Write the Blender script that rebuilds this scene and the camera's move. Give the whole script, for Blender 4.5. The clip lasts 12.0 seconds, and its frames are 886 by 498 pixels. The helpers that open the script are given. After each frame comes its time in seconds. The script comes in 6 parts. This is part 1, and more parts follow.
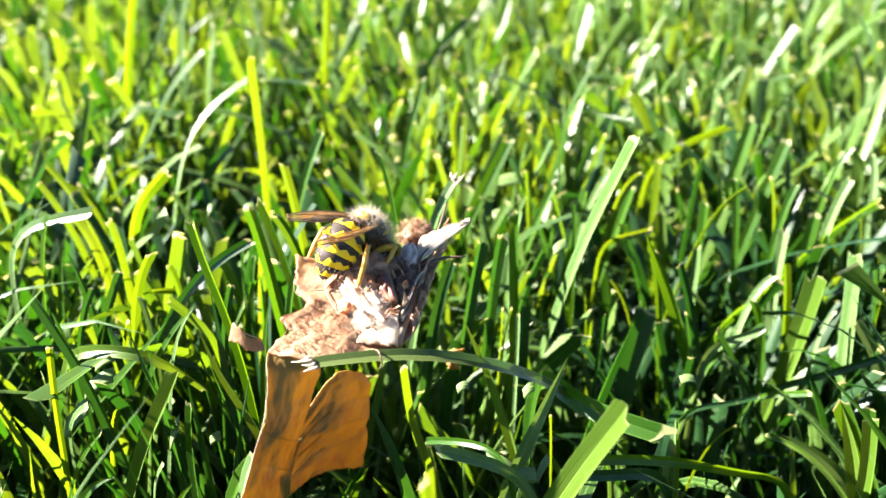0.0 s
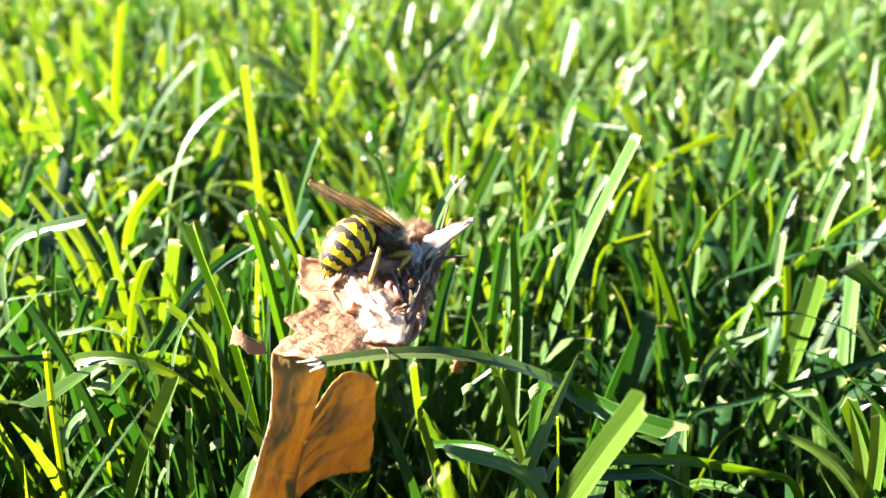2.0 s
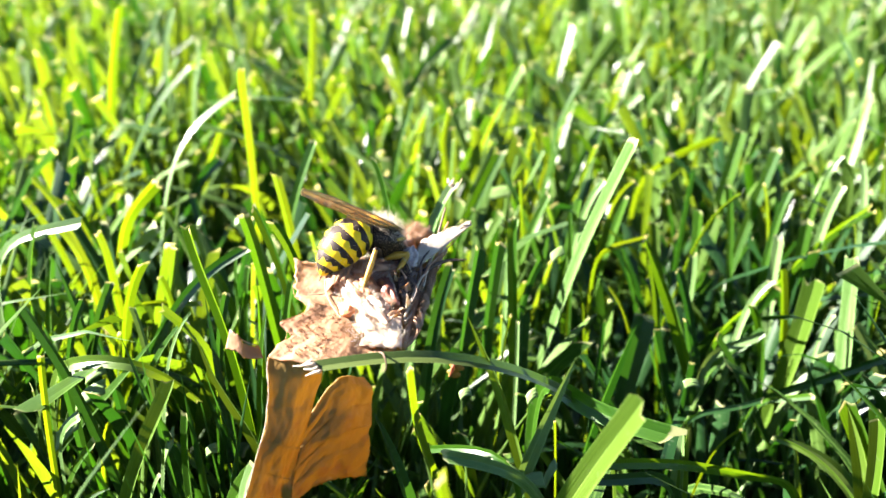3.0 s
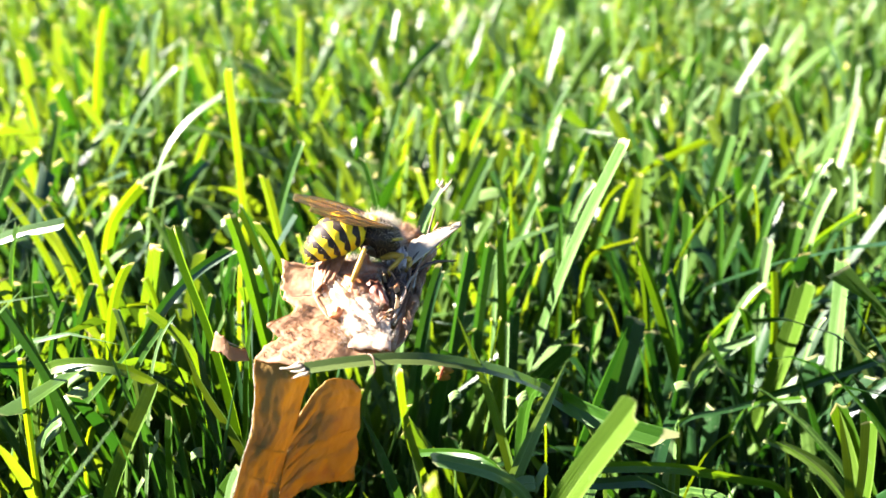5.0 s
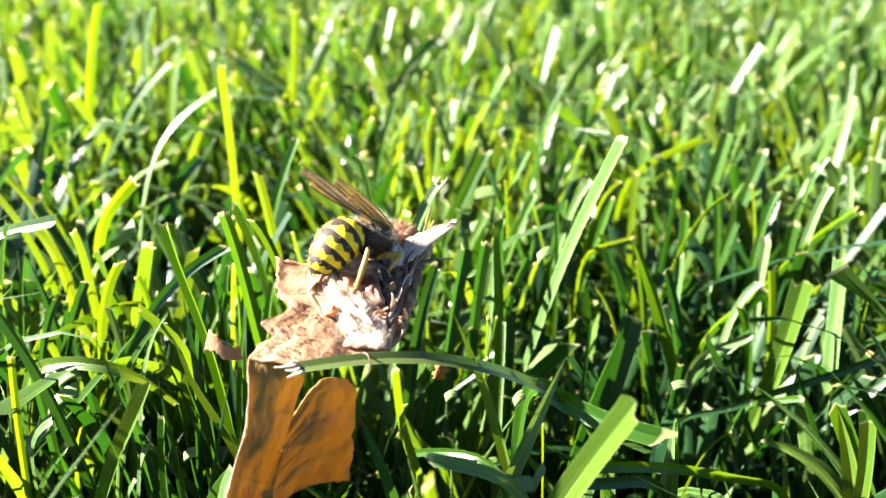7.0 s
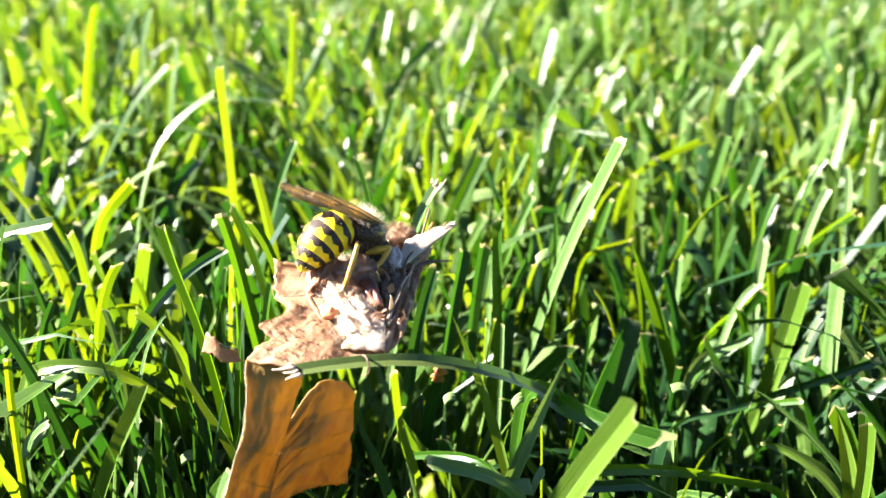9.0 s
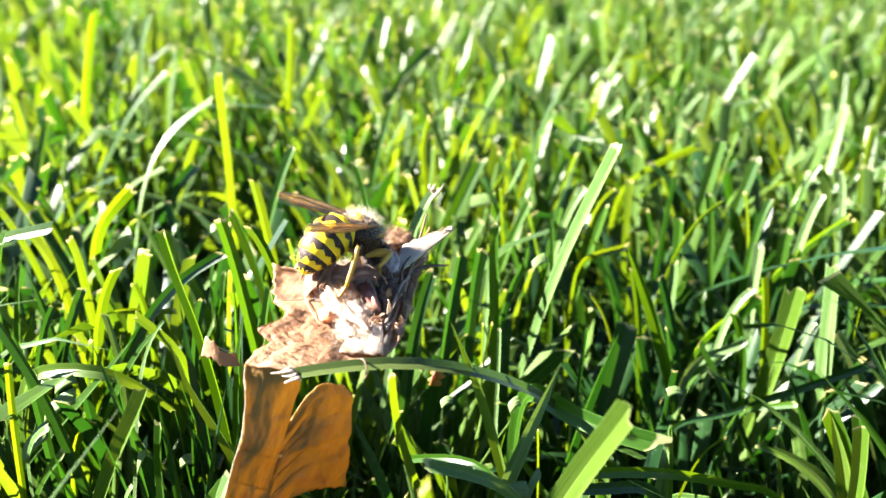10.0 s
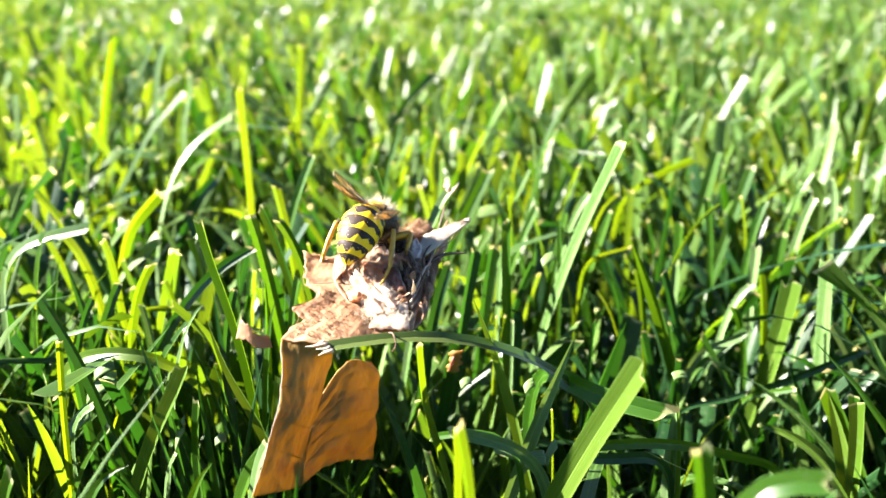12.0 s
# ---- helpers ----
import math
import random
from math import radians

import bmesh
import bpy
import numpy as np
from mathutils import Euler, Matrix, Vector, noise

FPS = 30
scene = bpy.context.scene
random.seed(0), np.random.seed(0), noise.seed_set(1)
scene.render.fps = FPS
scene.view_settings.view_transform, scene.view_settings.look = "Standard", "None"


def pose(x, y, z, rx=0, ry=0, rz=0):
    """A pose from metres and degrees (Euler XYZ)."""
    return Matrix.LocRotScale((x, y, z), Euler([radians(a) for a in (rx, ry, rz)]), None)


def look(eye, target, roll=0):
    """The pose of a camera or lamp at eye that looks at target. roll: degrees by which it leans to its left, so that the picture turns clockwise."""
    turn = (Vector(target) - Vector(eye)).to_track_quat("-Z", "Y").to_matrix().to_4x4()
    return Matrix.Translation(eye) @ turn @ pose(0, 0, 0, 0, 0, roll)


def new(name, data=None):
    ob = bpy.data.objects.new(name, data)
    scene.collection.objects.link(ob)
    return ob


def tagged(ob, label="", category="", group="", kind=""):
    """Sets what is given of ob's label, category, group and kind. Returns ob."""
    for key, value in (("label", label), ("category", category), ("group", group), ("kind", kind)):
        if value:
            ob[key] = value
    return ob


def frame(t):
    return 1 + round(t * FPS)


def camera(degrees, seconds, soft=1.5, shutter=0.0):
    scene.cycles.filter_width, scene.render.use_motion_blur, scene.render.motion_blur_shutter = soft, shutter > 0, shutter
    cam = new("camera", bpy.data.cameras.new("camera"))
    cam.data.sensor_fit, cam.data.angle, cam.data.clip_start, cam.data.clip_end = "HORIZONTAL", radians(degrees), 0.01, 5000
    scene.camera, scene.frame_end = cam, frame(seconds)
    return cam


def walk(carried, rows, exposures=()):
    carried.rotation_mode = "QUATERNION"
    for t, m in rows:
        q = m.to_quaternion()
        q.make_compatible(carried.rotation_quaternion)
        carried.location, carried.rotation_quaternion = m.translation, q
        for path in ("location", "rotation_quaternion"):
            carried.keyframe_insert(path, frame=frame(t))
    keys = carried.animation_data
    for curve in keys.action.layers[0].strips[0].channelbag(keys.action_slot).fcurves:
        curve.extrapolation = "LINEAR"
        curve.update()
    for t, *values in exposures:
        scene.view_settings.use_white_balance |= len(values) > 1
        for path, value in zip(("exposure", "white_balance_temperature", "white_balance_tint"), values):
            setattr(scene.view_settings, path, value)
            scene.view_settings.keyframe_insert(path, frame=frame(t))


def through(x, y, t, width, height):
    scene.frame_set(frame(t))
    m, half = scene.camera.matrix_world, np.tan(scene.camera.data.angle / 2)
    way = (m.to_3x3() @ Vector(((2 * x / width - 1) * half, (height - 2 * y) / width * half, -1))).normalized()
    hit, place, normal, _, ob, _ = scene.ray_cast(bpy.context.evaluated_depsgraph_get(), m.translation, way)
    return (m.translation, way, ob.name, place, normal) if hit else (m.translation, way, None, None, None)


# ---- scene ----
# camera: a phone held a hand's width from the leaf
cam = camera(56, 12.0)
cam.data.dof.use_dof = True
cam.data.dof.focus_distance = 0.079
cam.data.dof.aperture_fstop = 34
walk(cam, [
    (0, pose(0.00250, -0.07665, 0.08380, 66.837, 0.435, 2.629)),
    (0.4, pose(0.00145, -0.07680, 0.08261, 67.837, 0.617, 2.229)),
    (0.5, pose(0.00137, -0.07688, 0.08194, 67.716, 0.674, 2.065)),
    (1, pose(0.00084, -0.07694, 0.08137, 68.118, 0.720, 1.696)),
    (1.5, pose(0.00053, -0.07684, 0.08117, 68.329, 0.701, 1.448)),
    (2, pose(0.00040, -0.07673, 0.08124, 68.447, 0.645, 1.285)),
    (2.5, pose(0.00036, -0.07652, 0.08112, 68.594, 0.596, 1.172)),
    (3, pose(0.00038, -0.07641, 0.08109, 68.713, 0.544, 1.086)),
    (5, pose(0.00017, -0.07562, 0.08038, 69.037, 0.171, 0.319)),
    (5.5, pose(0.00014, -0.07536, 0.08022, 69.034, 0.104, 0.168)),
    (6, pose(0.00003, -0.07518, 0.08006, 69.031, 0.045, 0.030)),
    (6.5, pose(-0.00000, -0.07500, 0.08000, 69.000, -0.000, -0.000)),
    (7, pose(-0.00005, -0.07487, 0.07991, 69.008, -0.042, -0.036)),
    (9, pose(-0.00014, -0.07467, 0.07973, 69.210, -0.096, -0.191)),
    (9.5, pose(-0.00017, -0.07483, 0.07983, 69.345, -0.130, -0.260)),
    (10, pose(-0.00014, -0.07539, 0.07992, 69.590, -0.149, -0.373)),
    (10.5, pose(-0.00018, -0.07675, 0.07998, 70.019, -0.192, -0.528)),
    (11, pose(-0.00040, -0.07871, 0.07931, 70.703, -0.037, -0.597)),
    (11.5, pose(-0.00154, -0.08109, 0.07789, 71.636, 0.143, -0.745)),
    (12, pose(-0.00245, -0.08223, 0.07714, 72.165, 0.271, -0.770)),
], exposures=[(0, 4.03), (1, 4.07), (9.5, 4.05), (12, 3.97)])

# daylight: clear sky, sun from the left and a little behind the leaf
SUN_AZ, SUN_EL = -83.0, 33.0
world = bpy.data.worlds.new("sky")
scene.world = world
world.use_nodes = True
sky = world.node_tree.nodes.new("ShaderNodeTexSky")
sky.sky_type = "NISHITA"
sky.sun_disc = False
sky.air_density = 0.3
sky.dust_density = 0.0
sky.sun_elevation = radians(SUN_EL)
sky.sun_rotation = radians(SUN_AZ)
back = world.node_tree.nodes["Background"]
back.inputs["Strength"].default_value = 0.05
world.node_tree.links.new(sky.outputs[0], back.inputs["Color"])
sun = new("sun", bpy.data.lights.new("sun", "SUN"))
sun.data.energy = 5.0
sun.data.angle = radians(0.53)
sun.data.color = (1.0, 0.91, 0.86)
to_sun = Vector((math.sin(radians(SUN_AZ)) * math.cos(radians(SUN_EL)), math.cos(radians(SUN_AZ)) * math.cos(radians(SUN_EL)), math.sin(radians(SUN_EL))))
sun.matrix_world = look(to_sun * 2.0, (0, 0, 0))

MM = 0.001


# ---------------------------------------------------------------- materials
class Nodes:
    """A short way to write node trees."""

    def __init__(self, name):
        self.mat = bpy.data.materials.new(name)
        self.mat.use_nodes = True
        self.tree = self.mat.node_tree
        self.tree.nodes.clear()
        self.out = self.tree.nodes.new("ShaderNodeOutputMaterial")

    def put(self, socket, value):
        if isinstance(value, bpy.types.NodeSocket):
            self.tree.links.new(value, socket)
        elif isinstance(value, tuple) and len(value) == 3 and socket.type == "RGBA":
            socket.default_value = (*value, 1)
        else:
            socket.default_value = value

    def node(self, kind, out=0, values=(), **inputs):
        n = self.tree.nodes.new(kind)
        for i, v in enumerate(values):
            if v is not None:
                self.put(n.inputs[i], v)
        for k, v in inputs.items():
            self.put(n.inputs[k.replace("_", " ")], v)
        return n.outputs[out]

    def math(self, op, a, b=0.0, c=0.0):
        n = self.tree.nodes.new("ShaderNodeMath")
        n.operation = op
        for i, v in enumerate((a, b, c)):
            self.put(n.inputs[i], v)
        return n.outputs[0]

    def mix(self, fac, a, b):
        n = self.tree.nodes.new("ShaderNodeMix")
        n.data_type = "RGBA"
        self.put(n.inputs[0], fac)
        self.put(n.inputs[6], a)
        self.put(n.inputs[7], b)
        return n.outputs[2]

    def noise(self, scale, detail=3.0, vec=None):
        n = self.tree.nodes.new("ShaderNodeTexNoise")
        n.inputs["Scale"].default_value = scale
        n.inputs["Detail"].default_value = detail
        if vec is None:
            vec = self.node("ShaderNodeTexCoord", 3)
        self.put(n.inputs["Vector"], vec)
        return n.outputs[0]

    def step(self, x, lo, hi):
        n = self.tree.nodes.new("ShaderNodeMapRange")
        n.interpolation_type = "SMOOTHSTEP"
        self.put(n.inputs[0], x)
        self.put(n.inputs[1], lo)
        self.put(n.inputs[2], hi)
        return n.outputs[0]

    def uv(self):
        u = self.node("ShaderNodeUVMap")
        s = self.tree.nodes.new("ShaderNodeSeparateXYZ")
        self.put(s.inputs[0], u)
        return s.outputs[0], s.outputs[1], u

    def bump(self, height, strength, distance):
        return self.node("ShaderNodeBump", Height=height, Strength=strength, Distance=distance)

    def surface(self, colour, rough=0.6, bump=None, spec=0.5, translucent=None, amount=0.4, metal=0.0, coat=0.0, transmission=0.0, ior=1.45, sheen=0.0):
        n = self.tree.nodes.new("ShaderNodeBsdfPrincipled")
        self.put(n.inputs["Base Color"], colour)
        self.put(n.inputs["Roughness"], rough)
        self.put(n.inputs["Metallic"], metal)
        self.put(n.inputs["Specular IOR Level"], spec)
        self.put(n.inputs["Coat Weight"], coat)
        self.put(n.inputs["Transmission Weight"], transmission)
        self.put(n.inputs["Sheen Weight"], sheen)
        n.inputs["IOR"].default_value = ior
        if bump is not None:
            self.put(n.inputs["Normal"], bump)
        result = n.outputs[0]
        if translucent is not None:
            tr = self.tree.nodes.new("ShaderNodeBsdfTranslucent")
            self.put(tr.inputs[0], translucent)
            mx = self.tree.nodes.new("ShaderNodeMixShader")
            self.put(mx.inputs[0], amount)
            self.put(mx.inputs[1], result)
            self.put(mx.inputs[2], tr.outputs[0])
            result = mx.outputs[0]
        self.put(self.out.inputs[0], result)
        return self.mat


TONE = 0.46  # depth of the natural colours


def deep(*colours):
    return [tuple(c * TONE for c in colour) for colour in colours]


def chance(n):
    """A random number for each blade, whether it is an object or an island of a mesh."""
    a = n.node("ShaderNodeObjectInfo", 5)
    b = n.node("ShaderNodeNewGeometry", 8)
    return n.math("FRACT", n.math("ADD", n.math("MULTIPLY", a, 7.31), b))


def grass_material(name, base_a, base_b, through_a, through_b, amount=0.5, dry=0.03, gloss=0.27):
    """Grass: lengthwise ribs, blotches, a dry straw-coloured cut, light passing through."""
    n = Nodes(name)
    base_a, base_b, through_a, through_b = deep(base_a, base_b, through_a, through_b)
    through_a, through_b = tuple(c * 0.7 for c in through_a), tuple(c * 0.7 for c in through_b)
    u, v, uv = n.uv()
    r = chance(n)
    blot = n.noise(220, 4)
    ribs = n.math("SINE", n.math("MULTIPLY", u, 60.0))
    fibre = n.node("ShaderNodeMapping", values=(uv, None, None, (26, 2.2, 1)))
    streak = n.noise(1.0, 4, fibre)
    thread = n.noise(1.0, 2, n.node("ShaderNodeMapping", values=(uv, None, None, (85, 1.4, 1))))
    speck = n.step(n.noise(1700, 2), 0.66, 0.74)
    mixv = n.step(n.math("ADD", n.math("MULTIPLY", r, 0.75), n.math("MULTIPLY", blot, 0.25)), 0.2, 0.85)
    base = n.mix(mixv, base_a, base_b)
    base = n.mix(n.math("MULTIPLY", n.step(streak, 0.4, 0.7), 0.55), base, tuple(min(1, c * 1.7 + 0.002) for c in base_b))
    base = n.mix(n.math("MULTIPLY", n.step(thread, 0.42, 0.62), 0.28), base, tuple(c * 0.4 for c in base_a))
    base = n.mix(n.math("MULTIPLY", speck, 0.3), base, (0.14, 0.16, 0.09))
    tip = n.step(n.math("ADD", v, n.math("MULTIPLY", n.math("SUBTRACT", blot, 0.5), 0.08)), 1.0 - dry * 0.35, 1.0)
    base = n.mix(n.math("MULTIPLY", tip, 0.5), base, (0.36, 0.34, 0.17))
    rim = n.step(n.math("ABSOLUTE", n.math("SUBTRACT", n.math("MULTIPLY", u, 2.0), 1.0)), 0.84, 0.97)
    keel = n.math("SUBTRACT", 1.0, n.step(n.math("ABSOLUTE", n.math("SUBTRACT", u, 0.5)), 0.015, 0.05))
    margin = n.math("MULTIPLY", n.math("MAXIMUM", rim, n.math("MULTIPLY", keel, 0.6)), n.step(streak, 0.3, 0.55))
    base = n.mix(n.math("MULTIPLY", margin, 0.5), base, tuple(min(1, c * 2.2 + 0.02) for c in base_b))
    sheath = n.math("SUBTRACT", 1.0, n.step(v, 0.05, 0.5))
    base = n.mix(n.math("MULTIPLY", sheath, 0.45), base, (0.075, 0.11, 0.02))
    thr = n.mix(mixv, through_a, through_b)
    thr = n.mix(n.math("MULTIPLY", n.math("ADD", ribs, 1.0), 0.14), thr, tuple(c * 0.35 for c in through_b))
    thr = n.mix(n.math("MULTIPLY", n.step(thread, 0.42, 0.62), 0.5), thr, tuple(c * 0.5 for c in through_a))
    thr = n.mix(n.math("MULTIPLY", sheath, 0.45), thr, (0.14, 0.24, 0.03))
    thr = n.mix(n.math("MULTIPLY", tip, 0.7), thr, (0.5, 0.4, 0.16))
    h = n.math("ADD", n.math("MULTIPLY", ribs, 0.5), n.math("MULTIPLY", streak, 0.8))
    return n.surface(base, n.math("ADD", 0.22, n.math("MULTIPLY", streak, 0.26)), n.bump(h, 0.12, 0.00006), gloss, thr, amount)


GREEN = grass_material("grass_green", (0.020, 0.085, 0.003), (0.055, 0.145, 0.007), (0.15, 0.42, 0.004), (0.36, 0.60, 0.008), 0.46, gloss=0.45)
# lighter copy of the green, with full sun put into the colour
LIGHT = grass_material("grass_sunlit_green", (0.070, 0.160, 0.010), (0.120, 0.210, 0.026), (0.30, 0.50, 0.010), (0.40, 0.56, 0.020), 0.4, gloss=0.45)
# backlit copy of the green: transmitted sun painted in as yellow
YELLOW = grass_material("grass_backlit_yellow", (0.070, 0.130, 0.004), (0.110, 0.170, 0.008), (0.26, 0.46, 0.004), (0.44, 0.58, 0.006), 0.5, gloss=0.4)
# shaded copy of the green: shade put into the blade colour
DARK = grass_material("grass_shade_green", (0.010, 0.050, 0.010), (0.024, 0.080, 0.018), (0.04, 0.18, 0.008), (0.09, 0.26, 0.014), 0.4, gloss=0.4)
# pale colour holds the sheen of sun and sky on the blades
PALE = grass_material("grass_pale_sheen", (0.085, 0.19, 0.036), (0.19, 0.31, 0.115), (0.18, 0.32, 0.03), (0.28, 0.40, 0.08), 0.3, gloss=0.28)
STEM = grass_material("grass_grey_green", (0.048, 0.090, 0.010), (0.100, 0.140, 0.034), (0.10, 0.22, 0.010), (0.18, 0.30, 0.030), 0.35, gloss=0.4)
LAWN = grass_material("lawn_grass", (0.007, 0.042, 0.006), (0.135, 0.250, 0.046), (0.04, 0.20, 0.004), (0.47, 0.66, 0.012), 0.46, gloss=0.26)


def soil_material():
    n = Nodes("soil")
    a, b = n.noise(90, 6), n.noise(14, 3)
    c = n.mix(a, (0.018, 0.012, 0.007), (0.054, 0.040, 0.020))
    c = n.mix(n.step(n.noise(260, 5), 0.32, 0.55), c, (0.018, 0.050, 0.007))
    c = n.mix(n.math("MULTIPLY", n.step(b, 0.4, 0.65), 0.7), c, (0.032, 0.070, 0.010))
    return n.surface(c, 0.95, n.bump(a, 0.8, 0.003), 0.2)


def straw_material():
    n = Nodes("dry_straw")
    r, a = chance(n), n.noise(400, 3)
    return n.surface(n.mix(r, (0.10, 0.075, 0.035), (0.26, 0.20, 0.095)), 0.7, n.bump(a, 0.4, 0.0002), 0.3, (0.4, 0.3, 0.12), 0.25)


def leaf_material(name, tone=1.0, through=0.45, glow_orange=0.0):
    """A withered leaf: tan blotches, dark specks, fine net of veins; optional orange paints in transmitted light."""
    n = Nodes(name)
    tone *= TONE
    big, mid, fine = n.noise(110, 4), n.noise(420, 4), n.noise(2600, 3)
    vein = n.tree.nodes.new("ShaderNodeTexVoronoi")
    vein.feature = "DISTANCE_TO_EDGE"
    vein.inputs["Scale"].default_value = 2400
    n.put(vein.inputs["Vector"], n.node("ShaderNodeTexCoord", 3))
    line = n.math("SUBTRACT", 1.0, n.step(vein.outputs[0], 0.0, 0.09))
    c = n.mix(n.step(big, 0.3, 0.7), (0.49 * tone, 0.25 * tone, 0.125 * tone), (0.71 * tone, 0.42 * tone, 0.235 * tone))
    c = n.mix(n.math("MULTIPLY", n.step(mid, 0.55, 0.72), 0.4), c, (0.26 * tone, 0.13 * tone, 0.055 * tone))
    c = n.mix(n.math("MULTIPLY", n.step(fine, 0.62, 0.75), 0.5), c, (0.13, 0.065, 0.03))
    c = n.mix(n.math("MULTIPLY", line, 0.05), c, (0.3 * tone, 0.21 * tone, 0.13 * tone))
    # orange of light shining through, mixed into the base colour
    if glow_orange:
        c = n.mix(glow_orange, c, n.mix(n.step(big, 0.35, 0.7), (0.150, 0.080, 0.007), (0.205, 0.118, 0.014)))
    t = n.mix(n.step(big, 0.35, 0.65), (0.34, 0.19, 0.008), (0.43, 0.26, 0.018))
    t = n.mix(n.math("MULTIPLY", n.step(mid, 0.5, 0.7), 0.6), t, (0.26, 0.085, 0.006))
    h = n.math("ADD", n.math("MULTIPLY", mid, 1.2), n.math("ADD", n.math("MULTIPLY", fine, 0.4), n.math("MULTIPLY", line, 0.03)))
    return n.surface(c, 0.62, n.bump(h, 0.7, 0.00025), 0.35, t, through)


def plain(name, a, b, rough=0.5, scale=700.0, bump=0.3, spec=0.5, coat=0.0, through=None, amount=0.3, sheen=0.0):
    n = Nodes(name)
    a, b = deep(a, b)
    x = n.noise(scale, 4)
    y = n.noise(scale * 0.18, 3)
    m = n.math("ADD", n.math("MULTIPLY", x, 0.5), n.math("MULTIPLY", y, 0.5))
    return n.surface(n.mix(n.step(m, 0.35, 0.65), a, b), rough, n.bump(x, bump, 0.0001), spec, through, amount, coat=coat, sheen=sheen)


def band_material():
    """Wasp's plates: black front band with a toothed edge, yellow behind it."""
    n = Nodes("wasp_banding")
    u, v, uv = n.uv()
    side = n.math("ABSOLUTE", u)
    tooth = n.math("MAXIMUM", 0.0, n.math("SUBTRACT", 1.0, n.math("MULTIPLY", side, 8.0)))
    lobe = n.math("PINGPONG", n.math("ADD", n.math("MULTIPLY", side, 5.2), 0.3), 0.5)
    rag = n.math("MULTIPLY", n.math("SUBTRACT", n.noise(900, 2), 0.5), 0.10)
    edge = n.math("ADD", n.math("ADD", 0.40, n.math("MULTIPLY", tooth, 0.34)), n.math("ADD", n.math("MULTIPLY", lobe, 0.46), rag))
    black = n.math("SUBTRACT", 1.0, n.step(n.math("SUBTRACT", v, edge), -0.025, 0.025))
    grain = n.noise(2500, 3)
    yellow = n.mix(grain, (0.44, 0.29, 0.004), (0.56, 0.40, 0.008))
    dark = n.mix(grain, (0.010, 0.007, 0.005), (0.028, 0.019, 0.012))
    return n.surface(n.mix(black, yellow, dark), 0.55, n.bump(grain, 0.35, 0.00004), 0.16)


def wing_material():
    n = Nodes("wasp_wing_membrane")
    a = n.noise(500, 3)
    pr = n.tree.nodes.new("ShaderNodeBsdfPrincipled")
    n.put(pr.inputs["Base Color"], n.mix(a, (0.40, 0.26, 0.10), (0.58, 0.42, 0.2)))
    pr.inputs["Roughness"].default_value = 0.25
    n.put(pr.inputs["Normal"], n.bump(a, 0.5, 0.0001))
    clear = n.tree.nodes.new("ShaderNodeBsdfTransparent")
    clear.inputs[0].default_value = (0.92, 0.80, 0.56, 1)
    mx = n.tree.nodes.new("ShaderNodeMixShader")
    mx.inputs[0].default_value = 0.4
    n.put(mx.inputs[1], clear.outputs[0])
    n.put(mx.inputs[2], pr.outputs[0])
    n.put(n.out.inputs[0], mx.outputs[0])
    return n.mat


SOIL = soil_material()
STRAW = straw_material()
LEAF = leaf_material("withered_leaf")
LEAF_LOW = leaf_material("withered_leaf_backlit", 0.95, 0.37, 0.9)
LEAF_PALE = plain("leaf_pale_underside", (0.42, 0.35, 0.26), (0.74, 0.66, 0.54), 0.7, 600, 0.5, 0.3, 0, (0.6, 0.45, 0.25), 0.3)
TWIG = plain("dry_stalk", (0.07, 0.035, 0.018), (0.22, 0.12, 0.06), 0.7, 900, 0.6)
BANDS = band_material()
CHITIN = plain("black_chitin", (0.016, 0.009, 0.004), (0.07, 0.036, 0.014), 0.5, 1500, 0.4, 0.18, 0.0)
YCHITIN = plain("yellow_chitin", (0.75, 0.48, 0.02), (1.0, 0.70, 0.04), 0.38, 1800, 0.3, 0.5, 0.1, (0.7, 0.4, 0.02), 0.2)
LEG = plain("amber_leg", (0.50, 0.26, 0.02), (0.85, 0.52, 0.05), 0.4, 1800, 0.3, 0.5, 0.0, (0.5, 0.25, 0.01), 0.2)
EYE = plain("compound_eye", (0.010, 0.008, 0.008), (0.03, 0.02, 0.016), 0.16, 6000, 0.5, 0.6)
WING = wing_material()
VEIN = plain("wing_vein", (0.09, 0.045, 0.015), (0.17, 0.09, 0.03), 0.4, 1200)
FUZZ = plain("pale_fuzz", (0.62, 0.54, 0.42), (1.0, 0.92, 0.78), 0.6, 2000, 0.0, 0.4, 0, (0.6, 0.5, 0.35), 0.4)
TAN_FUZZ = plain("tan_fuzz", (0.18, 0.11, 0.06), (0.34, 0.24, 0.15), 0.7, 2000, 0.0, 0.3, 0, (0.55, 0.38, 0.2), 0.4)
FLESH = plain("pale_flesh", (0.72, 0.36, 0.15), (1.0, 0.86, 0.66), 0.5, 600, 0.6, 0.4, 0.0, (1.0, 0.6, 0.28), 0.3)
RED_FLESH = plain("red_brown_flesh", (0.13, 0.035, 0.018), (0.40, 0.17, 0.09), 0.4, 900, 0.9, 0.5, 0.25, (0.5, 0.12, 0.04), 0.25)
SLATE = plain("slate_scales", (0.16, 0.13, 0.13), (0.55, 0.46, 0.42), 0.4, 1400, 0.6, 0.5)
ORANGE_FLESH = plain("orange_flesh", (0.62, 0.22, 0.06), (0.95, 0.52, 0.26), 0.45, 900, 0.6, 0.5, 0.1, (0.9, 0.4, 0.12), 0.3)
BARK = plain("dark_brown_matting", (0.045, 0.022, 0.014), (0.20, 0.12, 0.075), 0.6, 1600, 0.9, 0.4)
